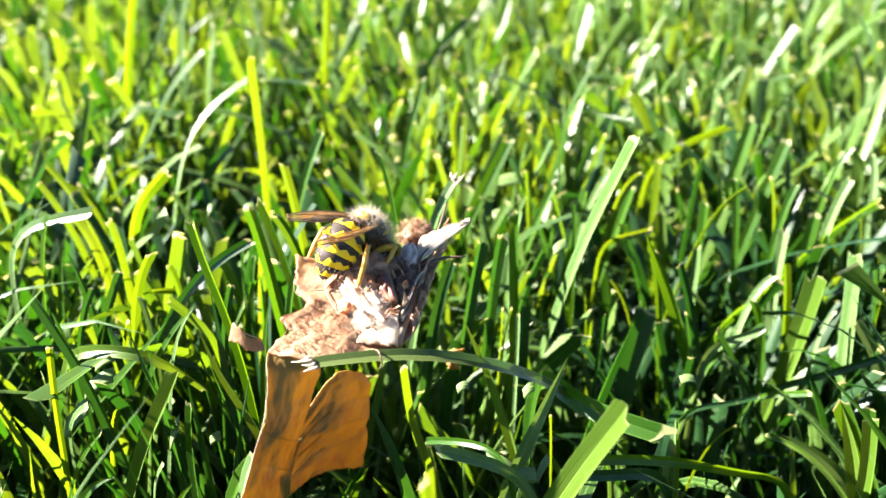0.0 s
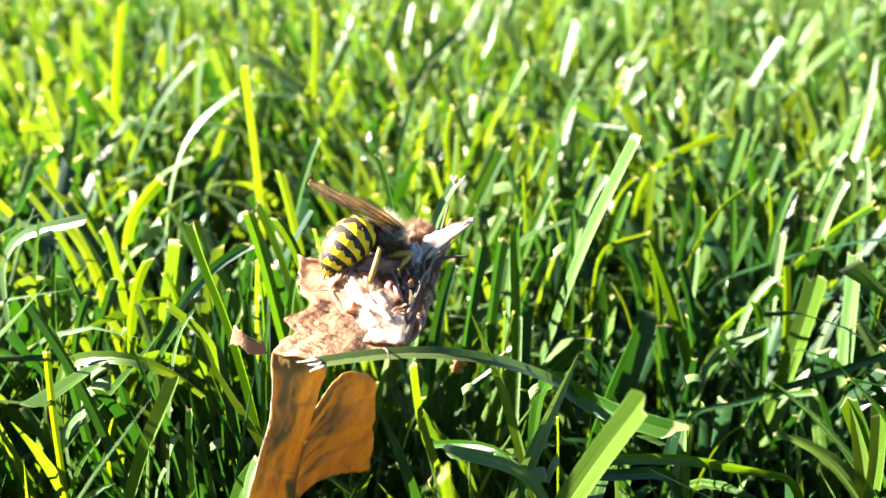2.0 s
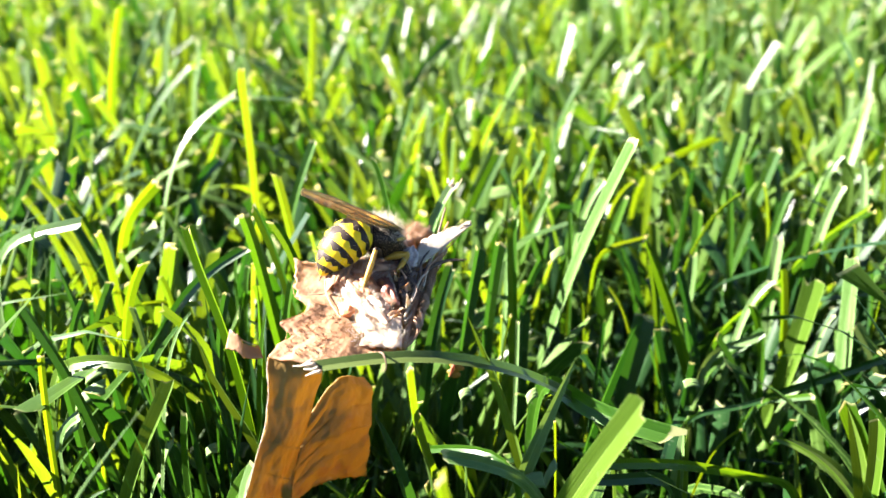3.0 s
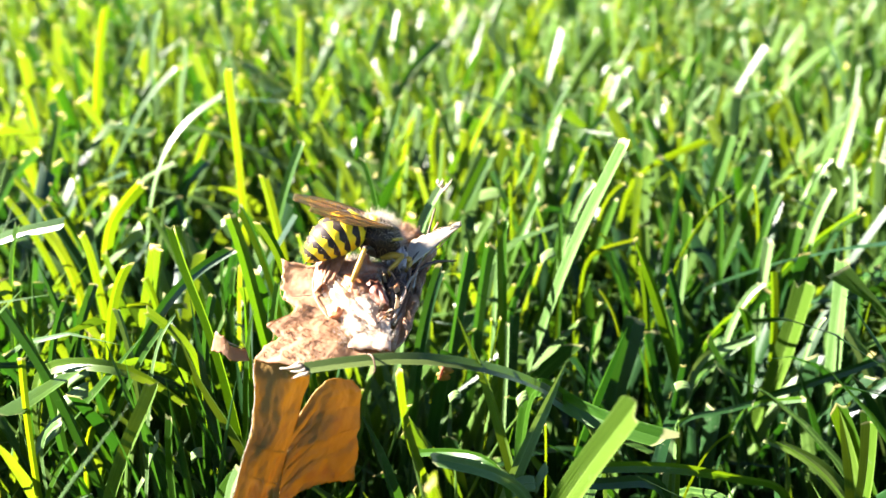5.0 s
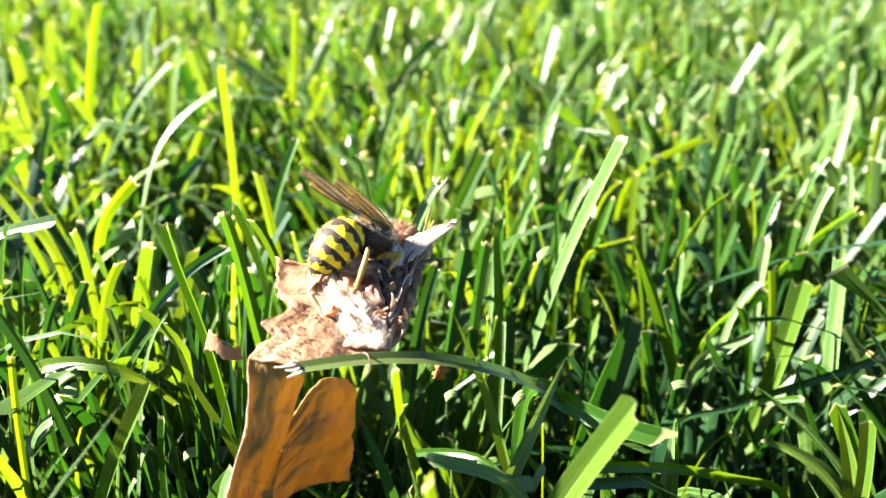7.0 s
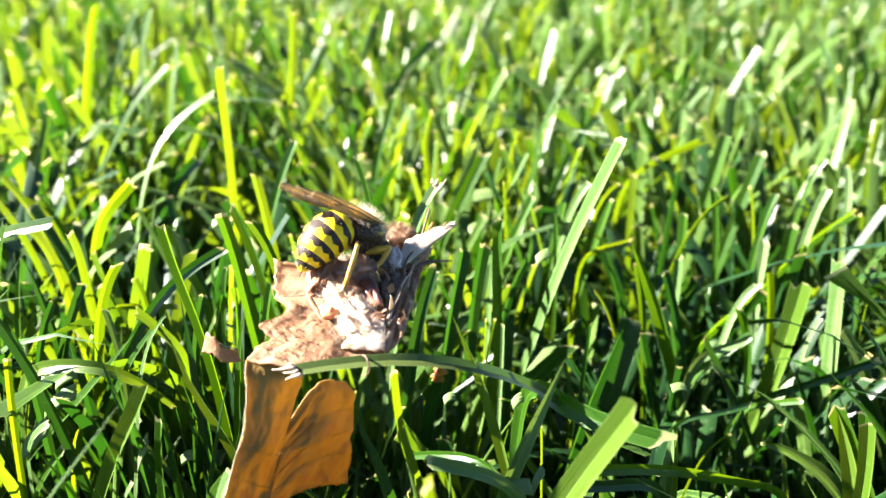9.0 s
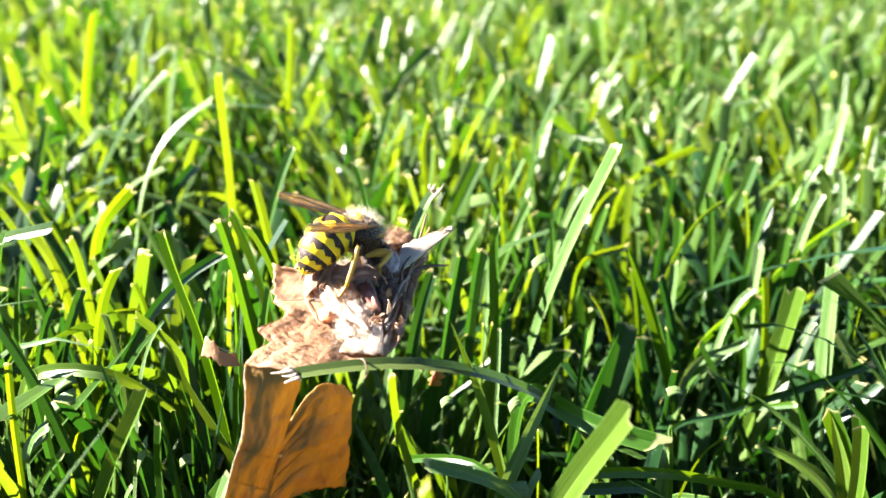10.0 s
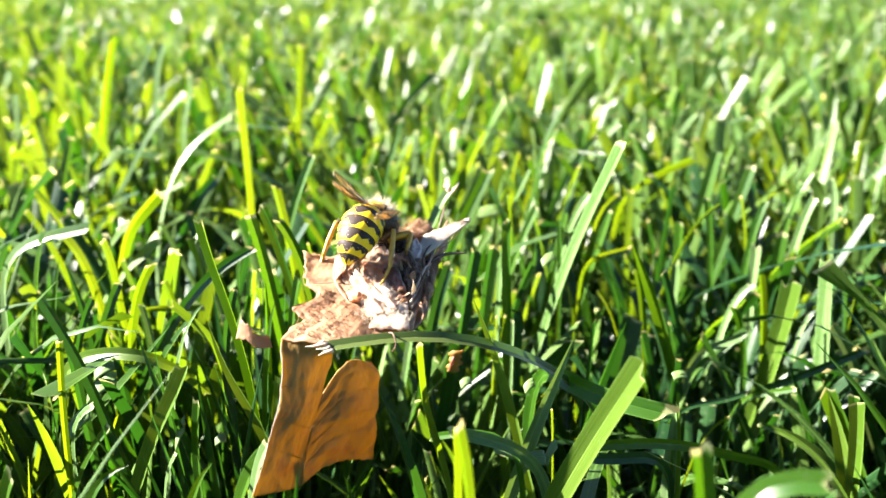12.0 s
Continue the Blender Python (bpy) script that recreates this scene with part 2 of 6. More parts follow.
SCALES = plain("brown_wing_scales", (0.38, 0.20, 0.10), (0.80, 0.51, 0.32), 0.6, 1500, 0.6, 0.4, 0, (0.6, 0.35, 0.18), 0.35)


# ---------------------------------------------------------------- mesh helpers
def mesh_of(name, verts, faces, mat, uvs=None, smooth=True):
    """A mesh from coordinates in millimetres."""
    me = bpy.data.meshes.new(name)
    me.from_pydata([tuple(float(c) * MM for c in v) for v in verts], [], [tuple(int(i) for i in f) for f in faces])
    if uvs is not None:
        layer = me.uv_layers.new(name="UVMap")
        idx = np.empty(len(me.loops), dtype=np.int32)
        me.loops.foreach_get("vertex_index", idx)
        layer.data.foreach_set("uv", np.asarray(uvs, dtype=np.float32)[idx].ravel())
    if smooth:
        me.polygons.foreach_set("use_smooth", [True] * len(me.polygons))
    me.materials.append(mat)
    me.update()
    return me


def thing(name, loc, label, category, group=""):
    ob = new(name)
    ob.empty_display_size = 0.005
    ob.location = [c * MM for c in loc]
    return tagged(ob, label, category, group)


def part(name, shape, mat, parent, label="", pivot=None):
    """Links (verts, faces, uvs) as one mesh under its thing; verts in the thing's own space, mm."""
    verts, faces = np.asarray(shape[0], float), shape[1]
    if pivot is not None:
        verts = verts - np.asarray(pivot, float)
    ob = new(name, mesh_of(name, verts, faces, mat, shape[2] if len(shape) > 2 else None))
    ob.parent = parent
    if pivot is not None:
        ob.location = [c * MM for c in pivot]
    return tagged(ob, label)


def curve(pts, n):
    """A smooth line of n points through the given ones."""
    p = [np.asarray(q, float) for q in pts]
    p = [2 * p[0] - p[1]] + p + [2 * p[-1] - p[-2]]
    length = [np.linalg.norm(p[i + 1] - p[i]) for i in range(1, len(p) - 2)]
    total, res = sum(length), []
    for k in range(n):
        d = total * k / (n - 1)
        i = 0
        while i < len(length) - 1 and d > length[i]:
            d -= length[i]
            i += 1
        t = min(1.0, d / max(length[i], 1e-9))
        a, b, c, e = p[i], p[i + 1], p[i + 2], p[i + 3]
        res.append(0.5 * (2 * b + (c - a) * t + (2 * a - 5 * b + 4 * c - e) * t * t + (3 * b - a - 3 * c + e) * t ** 3))
    return np.array(res)


def tube(pts, radii, sides=8, n=12):
    """A round rod through pts; radii run from its start to its end."""
    c = curve(pts, n) if len(pts) > 2 or n > 2 else np.array(pts, float)
    n = len(c)
    r = np.interp(np.linspace(0, 1, n), np.linspace(0, 1, len(radii)), radii)
    tan = np.gradient(c, axis=0)
    tan /= np.linalg.norm(tan, axis=1)[:, None] + 1e-9
    ref = np.array((0.31, 0.52, 0.79))
    verts, faces = [], []
    for i in range(n):
        a = np.cross(tan[i], ref)
        a /= np.linalg.norm(a) + 1e-9
        b = np.cross(tan[i], a)
        for k in range(sides):
            w = 2 * math.pi * k / sides
            verts.append(c[i] + r[i] * (math.cos(w) * a + math.sin(w) * b))
    for i in range(n - 1):
        for k in range(sides):
            k2 = (k + 1) % sides
            faces.append((i * sides + k, i * sides + k2, (i + 1) * sides + k2, (i + 1) * sides + k))
    faces.append(tuple(range(sides - 1, -1, -1)))
    faces.append(tuple((n - 1) * sides + k for k in range(sides)))
    return verts, faces


def blob(centre, half, rough=0.0, seed=0.0, nu=24, nv=14, turn=None):
    """A rounded lump, with an uneven surface."""
    verts, faces = [], []
    m = Matrix.Identity(3) if turn is None else Euler([radians(a) for a in turn]).to_matrix()
    for j in range(nv + 1):
        th = math.pi * j / nv
        for i in range(nu):
            ph = 2 * math.pi * i / nu
            d = Vector((math.sin(th) * math.cos(ph), math.sin(th) * math.sin(ph), math.cos(th)))
            k = 1 + rough * noise.fractal(d * 2.2 + Vector((seed, seed * 0.7, 3.1)), 0.9, 2.0, 3)
            v = m @ Vector((d.x * half[0] * k, d.y * half[1] * k, d.z * half[2] * k))
            verts.append((v.x + centre[0], v.y + centre[1], v.z + centre[2]))
    for j in range(nv):
        for i in range(nu):
            i2 = (i + 1) % nu
            faces.append((j * nu + i, (j + 1) * nu + i, (j + 1) * nu + i2, j * nu + i2))
    return verts, faces


def sheet(fn, nu, nv, thick):
    """A thin curved plate: fn(u, v) gives its middle surface."""
    g = np.array([[fn(i / nu, j / nv) for i in range(nu + 1)] for j in range(nv + 1)], float)
    du, dv = np.gradient(g, axis=1), np.gradient(g, axis=0)
    nrm = np.cross(du, dv)
    nrm /= np.linalg.norm(nrm, axis=2)[..., None] + 1e-9
    w = nu + 1
    top, low = (g + nrm * thick / 2).reshape(-1, 3), (g - nrm * thick / 2).reshape(-1, 3)
    verts, faces, k = np.vstack([top, low]), [], len(top)
    for j in range(nv):
        for i in range(nu):
            a = j * w + i
            faces.append((a, a + 1, a + w + 1, a + w))
            faces.append((k + a + w, k + a + w + 1, k + a + 1, k + a))
    ring = [i for i in range(w)] + [j * w + nu for j in range(1, nv + 1)] + [nv * w + i for i in range(nu - 1, -1, -1)] + [j * w for j in range(nv - 1, 0, -1)]
    for a, b in zip(ring, ring[1:] + ring[:1]):
        faces.append((b, a, k + a, k + b))
    return verts, faces


def quad(a, b, c, d):
    """Bilinear patch: a bottom start, b bottom end, c top end, d top start."""
    a, b, c, d = (np.array(q, float) for q in (a, b, c, d))
    return lambda u, v: (a * (1 - u) + b * u) * (1 - v) + (d * (1 - u) + c * u) * v


def hairs(spots, length, radius, rng, droop=0.3):
    """Tapered bristles, three-sided; spots are (place, direction)."""
    verts, faces = [], []
    for place, way in spots:
        p, d = np.asarray(place, float), np.asarray(way, float)
        d = d + rng.normal(0, 0.35, 3)
        d /= np.linalg.norm(d) + 1e-9
        ln = length * rng.uniform(0.55, 1.25)
        a = np.cross(d, (0.3, 0.8, 0.5))
        a /= np.linalg.norm(a) + 1e-9
        b = np.cross(d, a)
        bend = rng.normal(0, droop, 3) * ln * 0.5
        k = len(verts)
        for s, r in ((0, radius), (0.55, radius * 0.7)):
            for w in (0, 2.09, 4.19):
                verts.append(p + d * ln * s + bend * s * s + r * (math.cos(w) * a + math.sin(w) * b))
        verts.append(p + d * ln + bend)
        for i in range(3):
            j = (i + 1) % 3
            faces.append((k + i, k + j, k + 3 + j, k + 3 + i))
            faces.append((k + 3 + i, k + 3 + j, k + 6))
    return verts, faces


def coat_spots(centre, half, count, rng, keep=lambda d: True, turn=None):
    m = np.eye(3) if turn is None else np.array(Euler([radians(a) for a in turn]).to_matrix())
    res = []
    while len(res) < count:
        d = rng.normal(0, 1, 3)
        d /= np.linalg.norm(d)
        if keep(d):
            res.append((m @ (d * half) + centre, m @ (d / np.asarray(half))))
    return res


# ---------------------------------------------------------------- ground
def ground():
    n = 90
    ring = [0.0, 0.02, 0.04, 0.06, 0.08, 0.11, 0.15, 0.2, 0.3, 0.45, 0.7, 1.1, 1.8, 3, 6, 15, 40]
    verts, faces = [(0, 0, 0)], []
    for r in ring[1:]:
        for k in range(n):
            w = 2 * math.pi * k / n
            x, y = r * math.cos(w), r * math.sin(w)
            z = 0.0025 * noise.fractal(Vector((x * 40, y * 40, 0)), 1, 2, 4) if r < 1 else 0.0
            verts.append((x * 1000, y * 1000, z * 1000))
    for k in range(n):
        faces.append((0, 1 + k, 1 + (k + 1) % n))
    for j in range(len(ring) - 2):
        for k in range(n):
            k2 = (k + 1) % n
            faces.append((1 + j * n + k, 1 + (j + 1) * n + k, 1 + (j + 1) * n + k2, 1 + j * n + k2))
    tagged(new("ground", mesh_of("ground", verts, faces, SOIL)), "dark moist soil under the lawn", "ground", kind="structure")


ground()


# ---------------------------------------------------------------- lawn
def lawn_mesh(name, roots, heights, widths, mat, rng, segs=6, lean=(0.1, 0.5), flop=0.2, pointed=0.2, other=None):
    """Many mown blades in one mesh, each a folded, twisted ribbon that leans and curves; some flop right over."""
    n = len(roots)
    s = np.linspace(0, 1, segs + 1)[None]
    az = rng.uniform(0, 2 * math.pi, n)[:, None]
    # angle from upright at the foot and at the tip
    foot = rng.uniform(0, 0.35, n)
    tip = foot + rng.uniform(lean[0], lean[1], n) + np.where(rng.random(n) < flop, rng.uniform(0.5, 1.3, n), 0.0)
    ang = foot[:, None] + (tip - foot)[:, None] * s ** rng.uniform(0.8, 2.2, n)[:, None]
    mid = 0.5 * (ang[:, 1:] + ang[:, :-1])
    out = np.c_[np.zeros(n), np.cumsum(np.sin(mid), 1)] / segs
    rise = np.c_[np.zeros(n), np.cumsum(np.cos(mid), 1)] / segs
    # blades are cut at one height: a leaning one is longer
    long = np.minimum(heights / np.maximum(rise.max(1), 0.25), heights * 2.2)[:, None]
    swing = rng.normal(0, 0.09, n)[:, None] * long * s ** 2
    x = roots[:, 0, None] + np.cos(az) * out * long - np.sin(az) * swing
    y = roots[:, 1, None] + np.sin(az) * out * long + np.cos(az) * swing
    z = rise * long - 1.0
    point = (rng.random(n) < pointed)[:, None]
    prof = np.where(point, 0.75 + 0.5 * s - 1.25 * s ** 3 + 0.02, 0.6 + 0.55 * s - 0.2 * s ** 2)
    half = widths[:, None] * 0.5 * prof
    side = az + math.pi / 2 + rng.normal(0, 0.7, n)[:, None] + rng.normal(0, 0.6, n)[:, None] * s
    sx, sy = np.cos(side), np.sin(side)
    fold = rng.uniform(0.05, 0.6, n)[:, None] * half
    slant = rng.normal(0, 0.55, n)[:, None] * half * (s > 0.99)
    v = np.zeros((n, segs + 1, 3, 3))
    for k, f in enumerate((-1, 0, 1)):
        v[:, :, k, 0] = x + f * half * sx
        v[:, :, k, 1] = y + f * half * sy
        v[:, :, k, 2] = z + slant * f
        if f == 0:
            v[:, :, k, 0] -= sy * fold
            v[:, :, k, 1] += sx * fold
    uv = np.zeros((n, segs + 1, 3, 2))
    uv[..., 0] = np.array([0, 0.5, 1])[None, None]
    uv[..., 1] = np.where(point, 0.93 * s, s)[:, :, None]
    q = []
    for j in range(segs):
        for k in range(2):
            a = j * 3 + k
            q.append((a, a + 1, a + 4, a + 3))
    q = np.array(q)
    faces = (q[None] + (np.arange(n) * (segs + 1) * 3)[:, None, None]).reshape(-1, 4)
    me = bpy.data.meshes.new(name)
    vv = (v.reshape(-1, 3) * MM).astype(np.float32)
    me.vertices.add(len(vv))
    me.vertices.foreach_set("co", vv.ravel())
    me.loops.add(faces.size)
    me.loops.foreach_set("vertex_index", faces.ravel().astype(np.int32))
    me.polygons.add(len(faces))
    me.polygons.foreach_set("loop_start", (np.arange(len(faces)) * 4).astype(np.int32))
    me.polygons.foreach_set("use_smooth", np.ones(len(faces), dtype=bool))
    layer = me.uv_layers.new(name="UVMap")
    layer.data.foreach_set("uv", uv.reshape(-1, 2)[faces.ravel()].astype(np.float32).ravel())
    me.materials.append(mat)
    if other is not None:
        # some of the blades take the darker colour that stands in for shade
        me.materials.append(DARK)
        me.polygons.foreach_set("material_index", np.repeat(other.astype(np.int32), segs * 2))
    me.update(calc_edges=True)
    me.validate()
    return me


def scatter(rng, x0, x1, y0, y1, per_cm2, keep=None):
    """Tufts of a few blades, unevenly spread."""
    count = int((x1 - x0) * (y1 - y0) / 100 * per_cm2 / 3)
    c = np.c_[rng.uniform(x0, x1, count), rng.uniform(y0, y1, count)]
    gap = np.array([noise.noise(Vector((q[0] / 16, q[1] / 16, 5.0))) for q in c])
    c = c[gap > -0.3 - 0.25 * rng.random(count)]
    p = np.repeat(c, 3, axis=0) + rng.normal(0, 2.2, (len(c) * 3, 2))
    return p if keep is None else p[keep(p[:, 0], p[:, 1])]


def canopy(x, y):
    """Height of the mown grass: kept low before and beside the leaf to clear the camera's view, full height behind."""
    wedge = np.clip(1 - (np.abs(x) - 0.56 * (y + 75) - np.where(x < 0, 5, 8)) / 10, 0, 1)  # follows the camera's view cone, so grass there stays low
    front = np.interp(y, (-90, -60, -40, -15, 0, 20, 45, 75), (9, 10, 16, 25, 30, 36, 41, 44))
    right = np.interp(y, (-90, -60, -30, 0, 22, 42, 75), (9, 10, 17, 23, 29, 36, 43))
    left = np.interp(y, (-90, -60, -40, -20, 0, 20, 45, 75), (9, 11, 20, 30, 38, 41, 43, 44))
    h = front + (right - front) * np.clip((x - 2) / 8, 0, 1) + (left - front) * np.clip((-18 - x) / 6, 0, 1)
    hollow = np.hypot((x + 45) / 1.2, (y - 72) / 2.0)
    h = np.minimum(h, np.where(hollow < 22, 8 + 1.5 * hollow, h))
    h = np.where((np.abs(x + 12) < 9) & (y > -46) & (y < -2), np.minimum(h, 15.0), h)
    h = 43 + (h - 43) * np.where(np.hypot(x, y + 80) < 28, 1, wedge)
    return h + np.array([3.5 * noise.noise(Vector((a / 25, b / 25, 9.0))) for a, b in zip(x, y)])


def lawn():
    rng = np.random.default_rng(14)
    # blades of full height round the leaf; none in front of its hanging half
    p = scatter(rng, -110, 110, -60, 130, 12.0)
    ahead = 0.69 * (p[:, 0] + 13) - 0.72 * (p[:, 1] + 14.5)
    near_leaf = np.hypot(p[:, 0] + 12.5, p[:, 1] + 14) < 11
    p = p[~(near_leaf & (ahead > -2.5)) & (((p[:, 1] > -14) & (p[:, 1] < 28)) | (rng.random(len(p)) < 0.55))]
    p = p[~((p[:, 1] < -19) & (np.abs(p[:, 0]) < 0.56 * (p[:, 1] + 75) + 15) & (rng.random(len(p)) < 0.8))]
    p = p[~((np.hypot((p[:, 0] + 45) / 1.2, (p[:, 1] - 72) / 2.0) < 15) & (rng.random(len(p)) < 0.75))]
    near_leaf = np.hypot(p[:, 0] + 12.5, p[:, 1] + 12) < 9
    full = rng.random(len(p)) < 0.6
    h = canopy(p[:, 0], p[:, 1]) * np.where(full, rng.uniform(0.84, 1.16, len(p)), rng.uniform(0.5, 0.9, len(p)))
    h = np.where(near_leaf, np.minimum(h, 32), h)
    ahead = 0.69 * (p[:, 0] + 13) - 0.72 * (p[:, 1] + 14.5)
    h = np.where((ahead > -2) & (np.abs(p[:, 0] + 13) < 15) & (p[:, 1] < -8), np.minimum(h, 14), h)
    front = p[:, 1] < 8
    # two patches of darker blades paint shade into the common grass
    shade_rng = np.random.default_rng(5)
    patch = lambda p: shade_rng.random(len(p)) < 0.78 * np.clip(1.6 - np.minimum(np.hypot((p[:, 0] - 42) / 30, (p[:, 1] - 28) / 34), np.hypot((p[:, 0] + 52) / 24, (p[:, 1] - 55) / 34)), 0, 1)
    for pick, pointed in ((full, np.where(front, 0.85, 0.15)), (~full, np.where(front, 1.0, 0.7))):
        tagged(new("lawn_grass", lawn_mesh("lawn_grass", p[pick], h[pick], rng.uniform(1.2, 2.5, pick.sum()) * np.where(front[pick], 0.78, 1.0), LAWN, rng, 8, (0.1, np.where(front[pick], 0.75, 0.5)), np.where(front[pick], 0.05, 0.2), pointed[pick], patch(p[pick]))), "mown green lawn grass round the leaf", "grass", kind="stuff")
    # dense tuft added to shade the leaf's hanging half; dark colour paints shade too
    p = np.c_[rng.uniform(-26, -19.5, 26), rng.uniform(-13, 4, 26)]
    tagged(new("lawn_grass", lawn_mesh("lawn_grass", p, rng.uniform(36, 47, 26), rng.uniform(1.0, 1.7, 26), DARK, rng, 8, (0.0, 0.12), 0.0, 1.0)), "dense added grass beside the leaf, painted darker for shade", "grass", kind="stuff")
    # low, long, bent undergrowth
    p = scatter(rng, -110, 110, -60, 130, 8.0)
    p = p[~((np.hypot((p[:, 0] + 45) / 1.2, (p[:, 1] - 72) / 2.0) < 18) & (rng.random(len(p)) < 0.8)) & ((p[:, 1] > 22) | (rng.random(len(p)) < 0.6))]
    h = canopy(p[:, 0], p[:, 1]) * rng.uniform(0.3, 0.6, len(p))
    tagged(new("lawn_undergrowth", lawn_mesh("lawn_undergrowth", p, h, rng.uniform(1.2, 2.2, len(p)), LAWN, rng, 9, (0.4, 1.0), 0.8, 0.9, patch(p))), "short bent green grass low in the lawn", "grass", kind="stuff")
    # farther lawn, spreading with distance
    p = scatter(rng, -420, 420, 125, 560, 3.0, lambda x, y: np.abs(x) < 60 + 0.72 * y)
    h = canopy(p[:, 0], p[:, 1]) * np.where(rng.random(len(p)) < 0.55, rng.uniform(0.8, 1.3, len(p)), rng.uniform(0.45, 0.85, len(p)))
    tagged(new("lawn_grass", lawn_mesh("lawn_grass", p, h, rng.uniform(1.7, 3.2, len(p)), LAWN, rng, 6, (0.0, 0.4), 0.12)), "mown green lawn grass farther off", "grass", kind="stuff")
    view = lambda x, y: (np.abs(x) < 60 + 0.72 * y) & (y > 0)
    for half, hole, per_cm2, wide, inside in ((3200, 560, 0.2, (5, 9), True), (400, 0, 1.8, (2, 4), False), (1300, 390, 0.55, (4, 7), False), (3200, 1290, 0.09, (8, 14), False)):
        keep = lambda x, y: (view(x, y) == inside) & ((np.abs(x) > hole) | (np.abs(y) > hole)) & ((np.abs(x) > 108) | (y < -58) | (y > 120))
        p = scatter(rng, -half, half, -half, half, per_cm2, keep)
        tagged(new("lawn_grass", lawn_mesh("lawn_grass", p, rng.uniform(20, 48, len(p)), rng.uniform(*wide, len(p)), LAWN, rng, 3 if half > 1000 else 4)), "mown green lawn reaching far off", "grass", kind="stuff")
    # dry clippings on the soil
    p = scatter(rng, -100, 100, -50, 120, 2.2)
    tagged(new("dry_clippings", lawn_mesh("dry_clippings", p, rng.uniform(2, 5, len(p)), rng.uniform(0.8, 1.8, len(p)), STRAW, rng, 4, (0.8, 1.4))), "dry straw-coloured clippings between the grass", "straw", kind="stuff")


lawn()

KINDS = {
    "g": (GREEN, "green grass blade with a mown tip"),
    "w": (LIGHT, "broad square-cut grass blade painted lighter for full sun"),
    "y": (YELLOW, "grass blade painted yellow-green as if lit from behind"),
    "d": (DARK, "grass blade painted darker for shade"),
    "p": (PALE, "grass blade painted pale for sheen"),
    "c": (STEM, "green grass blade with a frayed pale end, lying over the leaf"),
    "s": (PALE, "folded grass blade painted pale for the sun on it"),
    "b": (GREEN, "green grass blade with a browned tip"),
}
BLADE_RNG = np.random.default_rng(11)


def tuft(x, y, label):
    return thing("grass_tuft", (x, y, 0), label, "grass tuft", "grass tufts round the leaf")


def blade(clump, width, cut, fold, kind, *pts):
    """One blade through pts, from root to tip, in mm; cut 0: pointed, 1: mown square, 2: frayed."""
    n, cross = 26, 5
    c = curve(pts, n)
    for k in range(5):
        c[1:-1] = 0.5 * c[1:-1] + 0.25 * (c[:-2] + c[2:])
    sway = np.linspace(0, 1, n)
    c[:, 0] += BLADE_RNG.normal(0, 0.25) * np.sin(sway * 6.0 + BLADE_RNG.uniform(0, 6)) * sway * (1 - sway) * 4
    tan = np.gradient(c, axis=0)
    tan /= np.linalg.norm(tan, axis=1)[:, None] + 1e-9
    facing = np.array((BLADE_RNG.normal({"d": 0.5, "y": 1.2}.get(kind, -0.8), 0.45), -1.0, 0.45 + BLADE_RNG.normal(0, 0.3)))
    if kind == "c":
        facing = np.array((0.1, -0.7, 1.0))
    if kind == "w":
        facing = np.array((-0.7, -1.0, 0.5))
    if kind == "s":
        facing = np.array((-1.4, -0.8, 0.7))
    twist = BLADE_RNG.normal(0, 0.35)
    verts, uvs, faces = [], [], []
    ends = BLADE_RNG.normal(0, 0.16, cross) * width + np.linspace(-1, 1, cross) * BLADE_RNG.normal(0, 0.18) * width
    for i in range(n):
        s = i / (n - 1)
        f = facing + np.array((twist * (1 - s), 0, 0))
        side = np.cross(tan[i], f)
        side /= np.linalg.norm(side) + 1e-9
        up = np.cross(side, tan[i])
        half = width / 2 * (min(1.0, 0.42 + 0.95 * s) if cut else max(0.03, (0.55 + 0.95 * s) * (1 - max(0, (s - 0.66) / 0.34) ** 1.8)))
        half *= 1 + 0.05 * math.sin(9 * s + width * 7)
        for k in range(cross):
            a = k / (cross - 1) * 2 - 1
            drop = (0.12 + fold) * half * (1 - abs(a))
            q = c[i] + side * half * a - up * drop
            if i == n - 1 and cut:
                q = q + tan[i] * ends[k] * (2.2 if cut == 2 else 1)
            verts.append(q)
            uvs.append((k / (cross - 1), s if cut else 0.95 * s))
    for i in range(n - 1):
        for k in range(cross - 1):
            a = i * cross + k
            faces.append((a, a + 1, a + cross + 1, a + cross))
    mat, label = KINDS[kind]
    base = np.array(pts[0], float)
    at = np.array(clump.location) / MM
    me = mesh_of("blade", np.array(verts) - base, faces, mat, uvs)
    for e in me.edges:
        if e.vertices[0] % cross == 2 and e.vertices[1] % cross == 2:
            e.use_edge_sharp = True
    ob = new("blade", me)
    ob.parent = clump
    ob.location = (base - at) * MM
    if cut == 2:
        for k in range(4):
            a = np.array(verts[-cross]) + (np.array(verts[-1]) - np.array(verts[-cross])) * (k / 3) - base - tan[-1] * 0.6
            e = a + tan[-1] * BLADE_RNG.uniform(0.4, 1.7) + BLADE_RNG.normal(0, 0.4, 3)
            part("fibre", tube([a, (a + e) / 2 + BLADE_RNG.normal(0, 0.15, 3), e], (0.2, 0.14, 0.03), 6, 6), LEAF_PALE, ob, "torn pale fibre")
    return tagged(ob, label)


